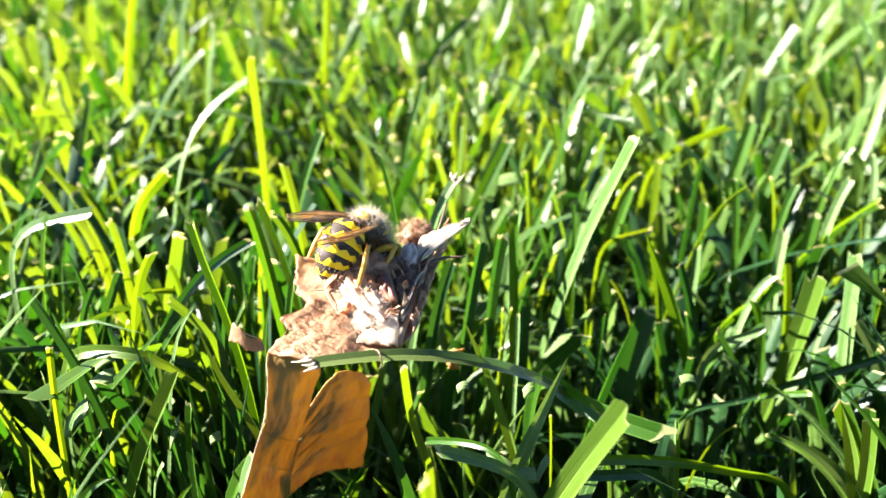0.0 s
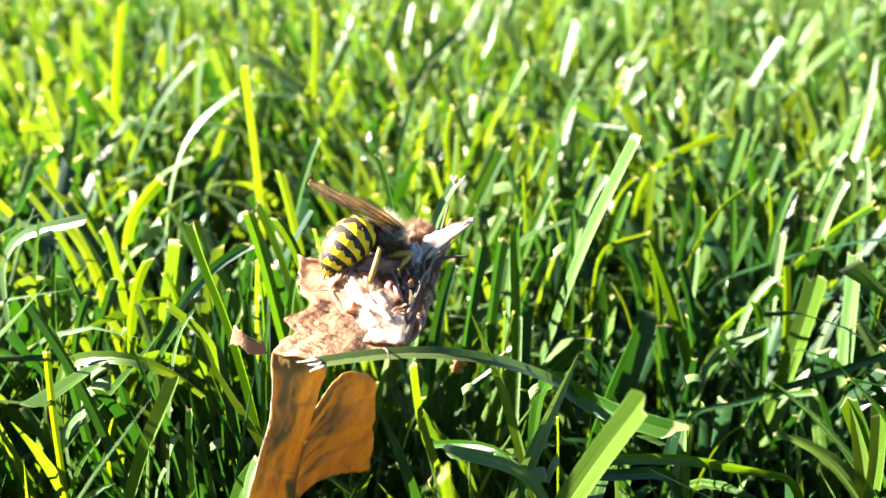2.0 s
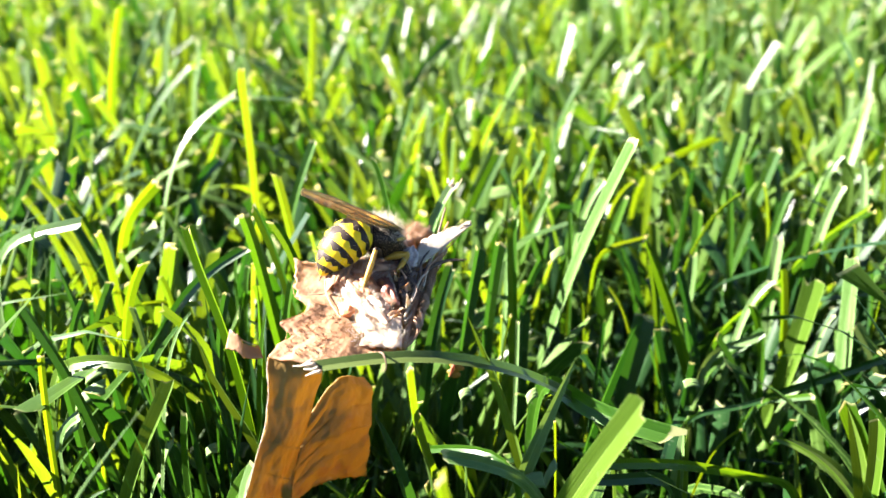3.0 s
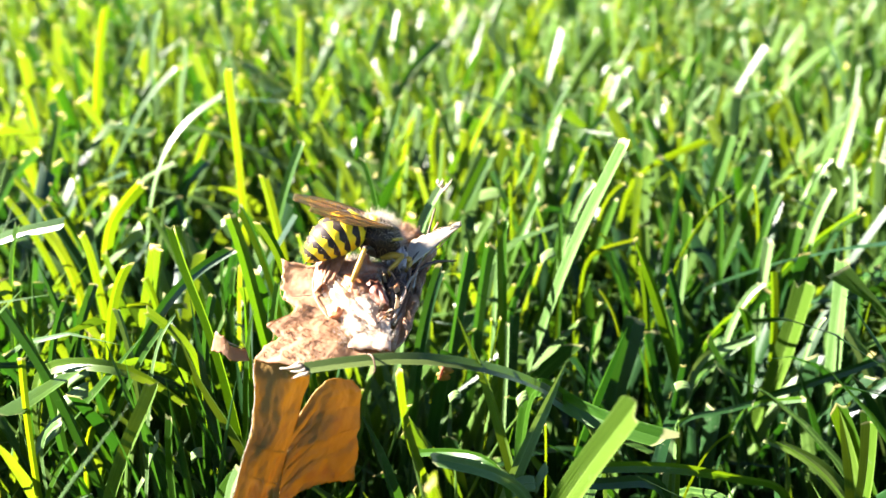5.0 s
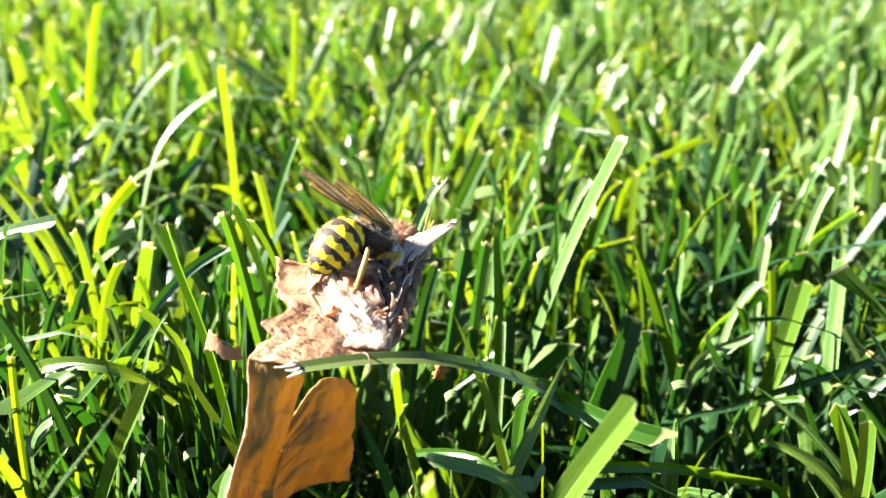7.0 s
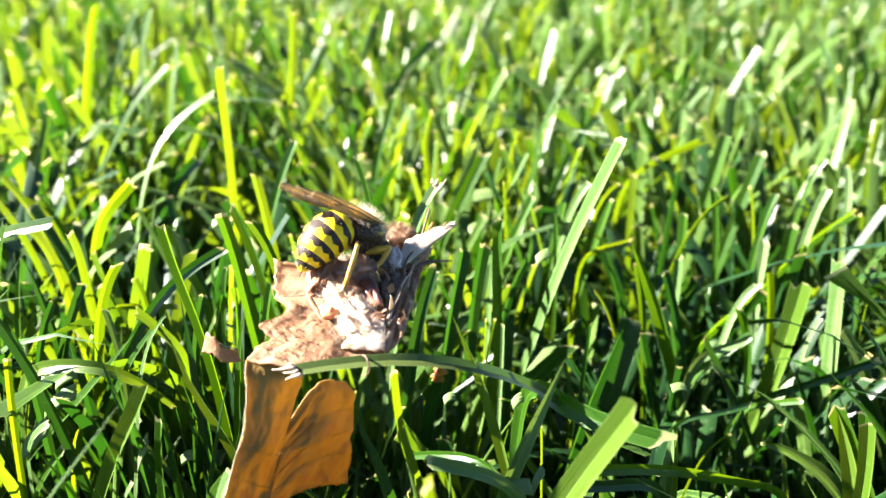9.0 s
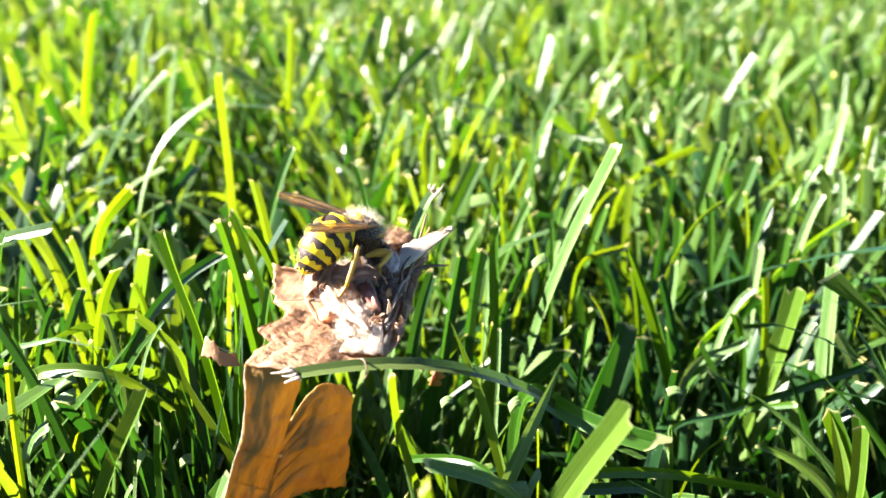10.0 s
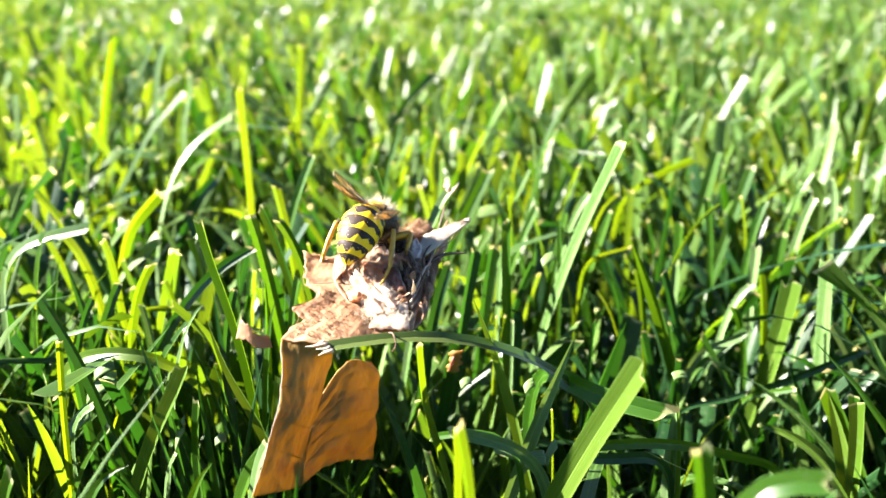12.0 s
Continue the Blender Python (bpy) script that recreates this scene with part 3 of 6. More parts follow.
def near_blades():
    clump = tuft(10.6, 38.1, "grass tuft with blades painted yellow as if backlit")
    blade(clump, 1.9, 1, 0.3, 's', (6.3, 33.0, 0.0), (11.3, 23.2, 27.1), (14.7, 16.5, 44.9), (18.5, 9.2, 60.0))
    blade(clump, 1.3, 1, 0.3, 'g', (0.7, 37.7, 0.0), (9.0, 37.7, 34.6), (12.9, 37.7, 45.0))
    blade(clump, 1.5, 1, 0.3, 'g', (10.8, 40.4, 0.0), (15.4, 40.4, 30.3), (17.7, 40.4, 43.3))
    blade(clump, 1.0, 1, 0.25, 'p', (11.0, 41.2, 0.0), (18.0, 41.2, 39.1), (21.4, 41.2, 46.0))
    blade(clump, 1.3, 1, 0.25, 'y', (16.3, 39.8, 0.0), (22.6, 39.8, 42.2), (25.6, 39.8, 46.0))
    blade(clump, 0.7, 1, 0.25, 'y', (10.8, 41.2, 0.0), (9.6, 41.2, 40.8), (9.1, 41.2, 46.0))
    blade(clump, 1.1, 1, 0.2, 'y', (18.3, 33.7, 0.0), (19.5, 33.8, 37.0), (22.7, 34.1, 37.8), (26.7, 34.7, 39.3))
    clump = tuft(4.1, -8.1, "grass tuft with blades painted yellow as if backlit")
    blade(clump, 2.1, 1, 0.15, 'w', (2.4, -6.2, 4.0), (9.4, -19.6, 36.7), (12.8, -25.9, 49.7))
    blade(clump, 1.1, 0, 0.3, 'p', (-1.3, -5.8, 0.0), (5.6, -11.8, 31.3), (9.9, -15.7, 48.0))
    blade(clump, 1.0, 1, 0.3, 'y', (3.0, -6.5, 0.0), (-1.4, -13.9, 32.9), (-3.3, -15.9, 40.8), (-3.7, -17.9, 48.0))
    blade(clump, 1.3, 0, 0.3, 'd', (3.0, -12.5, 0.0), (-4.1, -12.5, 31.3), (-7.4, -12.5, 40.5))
    blade(clump, 0.7, 1, 0.2, 'g', (7.0, -13.9, 0.0), (5.8, -13.1, 34.5), (2.9, -11.1, 35.3), (-0.2, -8.9, 34.4), (-3.0, -5.7, 31.9))
    blade(clump, 0.5, 1, 0.25, 'y', (11.0, -3.7, 0.0), (10.3, -3.7, 28.6), (9.9, -3.7, 34.0))
    clump = tuft(20.3, -3.0, "grass tuft with blades painted darker for shade")
    blade(clump, 1.0, 0, 0.3, 'w', (14.4, -2.0, 0.0), (5.6, -9.6, 35.0), (3.4, -11.5, 43.0), (0.9, -13.6, 50.7))
    blade(clump, 1.1, 2, 0.2, 'c', (18.7, -0.0, 0.0), (16.1, -2.4, 29.7), (9.4, -8.3, 40.6), (3.1, -12.9, 45.8), (-3.9, -14.7, 47.8), (-12.3, -15.3, 46.7))
    blade(clump, 1.0, 0, 0.3, 'w', (22.7, -9.8, 0.0), (21.7, -9.8, 30.8), (21.3, -9.8, 38.0))
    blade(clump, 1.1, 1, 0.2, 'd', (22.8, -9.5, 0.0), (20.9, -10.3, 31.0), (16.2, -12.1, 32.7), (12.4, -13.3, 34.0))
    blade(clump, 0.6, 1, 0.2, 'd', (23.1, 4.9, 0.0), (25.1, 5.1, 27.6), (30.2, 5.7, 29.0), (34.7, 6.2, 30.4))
    blade(clump, 0.6, 1, 0.3, 'y', (20.0, -1.7, 0.0), (26.6, -1.7, 28.2), (29.7, -1.7, 31.7))
    clump = tuft(0.6, -32.1, "grass tuft with blades painted yellow as if backlit")
    blade(clump, 1.0, 1, 0.3, 'y', (0.0, -29.6, 0.0), (-0.6, -29.6, 44.2), (-0.9, -29.6, 46.9))
    blade(clump, 0.9, 1, 0.3, 'y', (1.2, -34.5, 0.0), (-0.2, -34.5, 44.4), (-0.9, -34.5, 49.7))
    clump = tuft(32.9, 22.6, "mown green grass tuft in the lawn")
    blade(clump, 2.5, 1, 0.2, 'w', (38.0, 24.3, 0.0), (40.4, 23.4, 8.1), (43.5, 21.3, 25.6), (44.3, 19.4, 39.3))
    blade(clump, 1.5, 0, 0.3, 'g', (39.2, 26.8, 0.0), (29.6, 20.6, 27.7), (25.6, 18.0, 38.1), (21.9, 15.6, 46.7))
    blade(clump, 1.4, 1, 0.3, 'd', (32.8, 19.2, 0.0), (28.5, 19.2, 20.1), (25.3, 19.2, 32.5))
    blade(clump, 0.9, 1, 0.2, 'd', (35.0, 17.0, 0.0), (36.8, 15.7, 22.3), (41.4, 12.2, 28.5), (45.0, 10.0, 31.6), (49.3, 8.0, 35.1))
    blade(clump, 1.6, 1, 0.2, 'g', (28.9, 18.5, 0.0), (33.0, 22.2, 28.5), (43.3, 31.4, 30.7), (52.1, 37.9, 36.7), (62.3, 43.6, 40.7))
    blade(clump, 1.3, 1, 0.2, 'g', (29.5, 21.2, 0.0), (30.8, 20.3, 23.7), (34.0, 18.2, 29.0), (38.1, 17.4, 33.4))
    blade(clump, 0.5, 1, 0.25, 'y', (28.2, 20.8, 0.0), (22.1, 20.8, 32.5), (19.2, 20.8, 38.0))
    blade(clump, 0.9, 1, 0.25, 'g', (29.1, 23.4, 0.0), (26.3, 23.4, 32.8), (24.9, 23.4, 40.0))
    blade(clump, 1.2, 1, 0.25, 'p', (33.8, 32.0, 0.0), (33.0, 32.0, 30.5), (32.7, 32.0, 38.0))
    clump = tuft(42.0, 38.6, "mown green grass tuft in the lawn")
    blade(clump, 1.6, 1, 0.3, 'g', (36.0, 39.8, 0.0), (35.4, 39.8, 26.9), (35.1, 39.8, 41.7))
    blade(clump, 1.2, 1, 0.25, 'd', (32.3, 47.3, 0.0), (34.8, 47.3, 32.2), (36.1, 47.3, 46.0))
    blade(clump, 1.0, 1, 0.25, 'g', (42.6, 38.4, 0.0), (39.8, 38.4, 38.3), (38.5, 38.4, 46.0))
    blade(clump, 1.3, 1, 0.25, 'y', (47.4, 38.4, 0.0), (44.9, 38.4, 40.1), (43.7, 38.4, 46.0))
    blade(clump, 1.1, 1, 0.25, 'g', (41.8, 35.6, 0.0), (44.8, 35.6, 39.3), (46.3, 35.6, 46.0))
    blade(clump, 1.3, 1, 0.25, 'p', (49.1, 38.4, 0.0), (53.0, 38.4, 40.1), (54.9, 38.4, 46.0))
    blade(clump, 1.5, 1, 0.25, 'p', (44.9, 32.7, 0.0), (44.6, 32.7, 36.2), (44.5, 32.7, 40.0))
    clump = tuft(46.3, 18.6, "grass tuft with blades painted darker for shade")
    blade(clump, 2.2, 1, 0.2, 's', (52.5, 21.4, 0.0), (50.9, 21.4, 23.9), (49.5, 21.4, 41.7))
    blade(clump, 1.3, 1, 0.3, 'd', (45.9, 15.7, 5.8), (36.5, 15.7, 25.6), (32.0, 15.7, 33.5))
    blade(clump, 1.3, 1, 0.25, 'y', (46.8, 26.3, 0.0), (44.4, 26.3, 29.7), (43.2, 26.3, 38.0))
    blade(clump, 0.9, 1, 0.25, 'g', (42.7, 19.2, 0.0), (38.8, 19.2, 30.1), (37.0, 19.2, 36.0))
    blade(clump, 0.5, 1, 0.25, 'p', (42.1, 16.8, 0.0), (44.9, 16.8, 33.3), (46.2, 16.8, 36.0))
    blade(clump, 0.5, 1, 0.25, 'y', (51.9, 19.0, 0.0), (52.5, 19.0, 31.8), (52.7, 19.0, 38.0))
    blade(clump, 1.0, 1, 0.3, 'd', (35.6, 18.7, 0.0), (29.9, 18.7, 31.9), (27.2, 18.7, 41.2))
    blade(clump, 1.1, 0, 0.3, 'd', (53.0, 11.3, 0.0), (46.1, 11.3, 20.3), (41.1, 11.3, 32.8))
    clump = tuft(2.0, 15.0, "grass tuft with blades painted darker for shade")
    blade(clump, 1.2, 1, 0.3, 'g', (6.6, 13.7, 0.0), (6.4, 13.7, 37.5), (6.3, 13.7, 49.8))
    blade(clump, 0.9, 1, 0.3, 'g', (-3.9, 16.1, 0.0), (-7.8, 16.1, 49.3), (-9.6, 16.1, 56.1))
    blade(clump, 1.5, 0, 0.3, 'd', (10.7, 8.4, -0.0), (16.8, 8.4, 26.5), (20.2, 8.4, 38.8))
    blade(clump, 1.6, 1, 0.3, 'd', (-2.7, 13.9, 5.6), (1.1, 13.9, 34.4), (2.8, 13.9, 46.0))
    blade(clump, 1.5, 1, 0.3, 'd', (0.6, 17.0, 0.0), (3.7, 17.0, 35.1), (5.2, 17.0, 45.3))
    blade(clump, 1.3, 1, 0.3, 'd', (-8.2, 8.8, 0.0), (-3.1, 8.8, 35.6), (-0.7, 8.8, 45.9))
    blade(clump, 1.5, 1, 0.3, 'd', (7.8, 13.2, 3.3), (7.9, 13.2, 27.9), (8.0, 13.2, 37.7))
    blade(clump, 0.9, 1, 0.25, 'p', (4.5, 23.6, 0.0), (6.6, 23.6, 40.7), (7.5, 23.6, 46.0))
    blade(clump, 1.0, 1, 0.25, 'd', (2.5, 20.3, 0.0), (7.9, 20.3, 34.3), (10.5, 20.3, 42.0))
    clump = tuft(39.0, 58.3, "mown green grass tuft in the lawn")
    blade(clump, 1.7, 1, 0.3, 'g', (39.0, 52.0, -0.0), (44.7, 52.0, 26.4), (50.1, 52.0, 47.9))
    blade(clump, 2.1, 1, 0.3, 'b', (38.3, 57.7, 0.0), (43.0, 57.7, 31.2), (46.1, 57.7, 49.2))
    blade(clump, 1.0, 1, 0.25, 'g', (39.6, 65.3, 0.0), (44.9, 65.3, 31.6), (46.6, 65.3, 39.3), (47.7, 65.3, 46.0))
    clump = tuft(5.4, 71.8, "grass tuft with blades painted yellow as if backlit")
    blade(clump, 1.1, 1, 0.3, 'g', (6.3, 66.9, 0.0), (16.0, 66.9, 39.5), (17.1, 66.9, 48.1), (20.7, 66.9, 55.6))
    blade(clump, 1.2, 1, 0.3, 'y', (-3.2, 72.2, 0.5), (-2.0, 72.2, 35.8), (-3.3, 72.2, 43.4), (-1.4, 72.2, 50.0))
    blade(clump, 1.0, 1, 0.25, 'y', (10.0, 74.0, 0.0), (12.7, 74.0, 36.4), (12.7, 74.0, 41.7), (14.0, 74.0, 46.0))
    blade(clump, 1.2, 1, 0.25, 'y', (8.4, 74.0, 0.0), (15.3, 74.0, 36.4), (17.6, 74.0, 41.7), (18.6, 74.0, 46.0))
    clump = tuft(-42.5, 26.8, "grass tuft with blades painted yellow as if backlit")
    blade(clump, 1.4, 1, 0.3, 'g', (-32.9, 32.1, 0.0), (-23.6, 32.1, 42.3), (-19.2, 32.1, 54.4))
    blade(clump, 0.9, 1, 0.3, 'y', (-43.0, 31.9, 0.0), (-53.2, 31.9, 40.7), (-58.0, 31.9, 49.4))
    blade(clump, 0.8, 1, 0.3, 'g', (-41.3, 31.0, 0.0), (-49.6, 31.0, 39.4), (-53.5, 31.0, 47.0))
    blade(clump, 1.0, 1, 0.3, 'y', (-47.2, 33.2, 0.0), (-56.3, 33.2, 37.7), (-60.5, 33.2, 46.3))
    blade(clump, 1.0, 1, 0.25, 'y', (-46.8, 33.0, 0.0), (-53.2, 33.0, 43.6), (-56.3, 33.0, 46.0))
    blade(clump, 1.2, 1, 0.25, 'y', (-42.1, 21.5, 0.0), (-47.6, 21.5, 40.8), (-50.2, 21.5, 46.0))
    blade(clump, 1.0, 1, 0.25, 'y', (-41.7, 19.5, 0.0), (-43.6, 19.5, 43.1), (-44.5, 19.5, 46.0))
    blade(clump, 0.6, 1, 0.25, 'g', (-44.1, 22.2, 0.0), (-45.1, 22.2, 35.8), (-45.6, 22.2, 42.0))
    blade(clump, 0.8, 1, 0.2, 'y', (-43.7, 17.2, 0.0), (-41.5, 16.7, 36.0), (-36.2, 15.7, 37.6), (-31.2, 15.1, 38.4))
    clump = tuft(-18.2, 29.0, "grass tuft with blades painted yellow as if backlit")
    blade(clump, 1.3, 1, 0.3, 'y', (-18.2, 29.0, 0.0), (-22.0, 29.0, 40.2), (-23.9, 29.0, 50.5))
    clump = tuft(-17.3, 1.7, "mown green grass tuft in the lawn")
    blade(clump, 1.4, 1, 0.7, 'g', (-17.6, -2.9, 0.0), (-23.1, -2.9, 42.4), (-24.8, -2.9, 49.2), (-25.7, -2.9, 54.6))
    blade(clump, 1.3, 1, 0.3, 'g', (-14.9, 7.7, 0.0), (-20.3, 7.7, 41.4), (-22.9, 7.7, 52.3))
    blade(clump, 1.1, 1, 0.3, 'g', (-12.1, 6.7, 0.0), (-18.5, 6.7, 42.9), (-21.5, 6.7, 53.4))
    blade(clump, 1.0, 1, 0.3, 'g', (-10.5, 4.7, 0.0), (-16.4, 4.7, 45.7), (-19.2, 4.7, 52.6))
    blade(clump, 1.3, 0, 0.3, 'w', (-11.6, -2.8, 0.0), (-19.8, -6.5, 32.0), (-23.0, -7.6, 40.2), (-24.1, -8.5, 46.5))
    blade(clump, 0.9, 0, 0.3, 'g', (-23.5, -0.6, 0.0), (-20.5, -0.6, 38.7), (-19.1, -0.6, 45.3))
    blade(clump, 0.8, 1, 0.3, 'g', (-20.8, 1.0, 0.0), (-18.2, 1.0, 39.7), (-16.9, 1.0, 47.3))
    blade(clump, 1.0, 1, 0.2, 'y', (-24.5, 0.9, 0.0), (-25.5, 0.8, 38.2), (-28.2, 0.6, 41.9), (-30.2, 0.1, 44.9))
    blade(clump, 0.6, 0, 0.3, 'g', (-19.8, 0.3, 0.0), (-20.1, 0.3, 41.4), (-20.2, 0.3, 47.6))
    clump = tuft(-52.1, 41.3, "grass tuft with blades painted yellow as if backlit")
    blade(clump, 1.7, 1, 0.2, 'y', (-54.5, 38.1, 0.0), (-52.0, 35.5, 19.6), (-45.5, 28.8, 41.4), (-43.2, 27.2, 45.9), (-38.7, 26.1, 50.3))
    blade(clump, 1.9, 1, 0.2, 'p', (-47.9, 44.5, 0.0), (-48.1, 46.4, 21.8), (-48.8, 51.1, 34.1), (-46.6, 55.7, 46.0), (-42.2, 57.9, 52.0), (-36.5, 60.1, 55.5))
    blade(clump, 0.6, 1, 0.25, 'g', (-53.9, 41.2, 0.0), (-56.7, 41.2, 41.7), (-58.0, 41.2, 46.0))
    clump = tuft(-31.1, 45.5, "grass tuft with blades painted yellow as if backlit")
    blade(clump, 1.6, 1, 0.3, 'y', (-31.1, 45.5, 5.5), (-31.5, 45.5, 45.6), (-31.6, 45.5, 61.7))
    clump = tuft(-40.3, -7.8, "grass tuft with blades painted pale for sheen")
    blade(clump, 1.7, 1, 0.6, 'w', (-40.8, -11.4, 0.0), (-30.8, -11.4, 32.3), (-27.7, -11.4, 39.3), (-26.1, -11.4, 42.8))
    blade(clump, 1.3, 1, 0.2, 'w', (-44.1, -0.4, 0.0), (-42.5, -1.5, 36.5), (-38.6, -4.1, 40.5), (-33.5, -5.9, 42.4), (-29.0, -6.2, 41.5), (-26.1, -4.0, 36.4))
    blade(clump, 0.6, 1, 0.3, 'y', (-38.7, -12.7, 0.0), (-37.1, -12.7, 36.9), (-36.3, -12.7, 46.4))
    blade(clump, 0.9, 1, 0.3, 'g', (-45.5, -13.4, 0.0), (-36.8, -13.4, 31.4), (-32.7, -13.4, 38.0))
    blade(clump, 0.8, 1, 0.2, 'p', (-38.5, -10.0, 0.0), (-37.9, -10.1, 35.8), (-36.6, -10.3, 37.4), (-35.1, -10.6, 38.7))
    blade(clump, 0.7, 1, 0.25, 'p', (-40.6, -7.3, 0.0), (-40.8, -7.3, 36.3), (-41.0, -7.3, 40.0))
    blade(clump, 0.8, 1, 0.25, 'y', (-40.0, -5.3, 0.0), (-35.7, -5.3, 33.4), (-33.6, -5.3, 36.0))
    blade(clump, 0.3, 1, 0.25, 'p', (-38.1, -4.7, 0.0), (-36.9, -4.7, 31.4), (-36.4, -4.7, 34.0))
    blade(clump, 0.8, 0, 0.3, 'd', (-36.7, -4.6, 0.0), (-39.0, -4.6, 38.4), (-40.2, -4.6, 45.7))
    clump = tuft(-65.2, 3.0, "mown green grass tuft in the lawn")
    blade(clump, 1.3, 0, 0.3, 'g', (-65.2, 3.0, 0.0), (-43.4, -0.2, 28.2), (-35.3, -1.4, 37.1), (-29.8, -2.2, 43.3))
    clump = tuft(-45.1, 6.3, "grass tuft with blades painted darker for shade")
    blade(clump, 1.0, 0, 0.3, 'g', (-46.4, 0.7, 0.0), (-33.5, 0.7, 35.3), (-27.4, 0.7, 44.3))
    blade(clump, 1.2, 1, 0.3, 'y', (-43.8, 8.2, 0.0), (-37.6, 8.2, 39.4), (-34.7, 8.2, 46.4))
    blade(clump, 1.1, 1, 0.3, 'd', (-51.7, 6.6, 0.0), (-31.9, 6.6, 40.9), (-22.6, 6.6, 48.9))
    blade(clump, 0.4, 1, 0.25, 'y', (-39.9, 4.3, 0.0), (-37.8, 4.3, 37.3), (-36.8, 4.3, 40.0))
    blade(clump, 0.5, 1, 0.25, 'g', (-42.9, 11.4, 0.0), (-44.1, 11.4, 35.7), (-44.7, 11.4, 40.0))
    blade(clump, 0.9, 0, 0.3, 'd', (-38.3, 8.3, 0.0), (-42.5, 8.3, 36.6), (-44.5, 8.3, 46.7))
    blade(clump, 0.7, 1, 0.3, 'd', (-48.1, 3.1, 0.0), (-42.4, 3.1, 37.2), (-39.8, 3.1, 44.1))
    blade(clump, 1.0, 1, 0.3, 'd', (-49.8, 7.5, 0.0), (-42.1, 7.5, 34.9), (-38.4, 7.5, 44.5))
    clump = tuft(-26.7, -15.4, "mown green grass tuft in the lawn")
    blade(clump, 1.2, 1, 0.3, 'd', (-26.0, -7.7, 2.2), (-35.5, -7.7, 35.3), (-37.7, -7.7, 42.6), (-40.0, -7.7, 48.6))
    blade(clump, 1.1, 1, 0.3, 'g', (-27.7, -9.8, 0.0), (-26.2, -9.8, 30.5), (-25.5, -9.8, 38.7))
    blade(clump, 0.5, 1, 0.25, 'p', (-28.8, -18.2, 0.0), (-26.3, -18.2, 36.0), (-25.1, -18.2, 38.0))
    blade(clump, 1.1, 1, 0.25, 'p', (-22.0, -16.9, 0.0), (-18.9, -16.9, 34.7), (-17.5, -16.9, 38.0))
    blade(clump, 1.0, 0, 0.3, 'g', (-27.8, -24.1, 0.0), (-22.7, -24.1, 36.5), (-20.2, -24.1, 40.7))
    blade(clump, 1.6, 1, 0.3, 'g', (-28.0, -15.6, 0.0), (-21.1, -15.6, 31.2), (-17.9, -15.6, 36.5))
    clump = tuft(-55.6, 13.8, "mown green grass tuft in the lawn")
    blade(clump, 1.4, 1, 0.2, 'p', (-57.9, 15.7, 0.0), (-55.8, 15.3, 43.3), (-50.6, 14.3, 47.2), (-46.9, 13.3, 48.9), (-43.6, 13.5, 49.4))
    blade(clump, 1.4, 1, 0.3, 'g', (-55.7, 13.4, 0.0), (-51.0, 13.4, 41.9), (-48.8, 13.4, 49.2))
    blade(clump, 1.0, 0, 0.3, 'g', (-53.1, 12.2, 0.0), (-48.9, 12.2, 37.5), (-46.9, 12.2, 45.9))
    clump = tuft(51.7, -4.6, "mown green grass tuft in the lawn")
    blade(clump, 1.8, 1, 0.6, 'g', (54.3, -1.5, 1.5), (44.7, -1.5, 24.9), (40.2, -1.5, 34.2))
    blade(clump, 1.3, 1, 0.3, 'g', (48.3, -0.9, 1.3), (45.0, -0.9, 24.4), (43.4, -0.9, 33.7))
    blade(clump, 0.6, 1, 0.3, 'w', (52.5, -11.3, 0.0), (39.2, -4.9, 27.5), (32.9, -1.9, 30.9))
    clump = tuft(38.6, -2.3, "mown green grass tuft in the lawn")
    blade(clump, 1.1, 1, 0.2, 'g', (38.6, -2.3, 0.0), (35.8, -4.2, 25.1), (28.9, -8.7, 30.6), (22.9, -10.9, 33.7), (17.8, -11.4, 34.6), (13.0, -10.9, 33.8))
    clump = tuft(5.7, 9.9, "grass tuft with blades painted yellow as if backlit")
    blade(clump, 1.8, 1, 0.2, 'g', (7.4, 3.5, 0.0), (8.5, -0.1, 35.7), (11.2, -9.0, 38.8), (14.9, -11.4, 38.9), (19.4, -13.2, 38.5))
    blade(clump, 0.4, 1, 0.25, 'y', (3.5, 12.6, 0.0), (5.4, 12.6, 32.8), (6.3, 12.6, 38.0))
    blade(clump, 0.4, 1, 0.25, 'y', (4.8, 12.6, 0.0), (5.1, 12.6, 33.6), (5.2, 12.6, 38.0))
    blade(clump, 0.5, 1, 0.25, 'p', (7.1, 11.1, 0.0), (7.0, 11.1, 31.4), (7.0, 11.1, 38.0))
    clump = tuft(30.9, 68.2, "grass tuft with blades painted yellow as if backlit")
    blade(clump, 2.2, 1, 0.2, 'y', (30.9, 68.2, 0.0), (31.6, 68.5, 29.4), (33.1, 69.2, 37.8), (37.8, 69.1, 41.8), (45.8, 68.8, 45.5))
    clump = tuft(-71.0, 66.2, "grass tuft with blades painted pale for sheen")
    blade(clump, 1.2, 1, 0.3, 'p', (-71.0, 66.2, 0.0), (-66.6, 66.2, 36.6), (-65.2, 66.2, 42.5), (-64.4, 66.2, 47.3))
    clump = tuft(-63.2, 108.7, "grass tuft with blades painted pale for sheen")
    blade(clump, 1.8, 1, 0.3, 'p', (-63.2, 108.7, 0.0), (-59.0, 108.7, 48.2), (-56.4, 108.7, 53.5), (-57.1, 108.7, 57.8))
    clump = tuft(-74.5, 119.1, "grass tuft with blades painted pale for sheen")
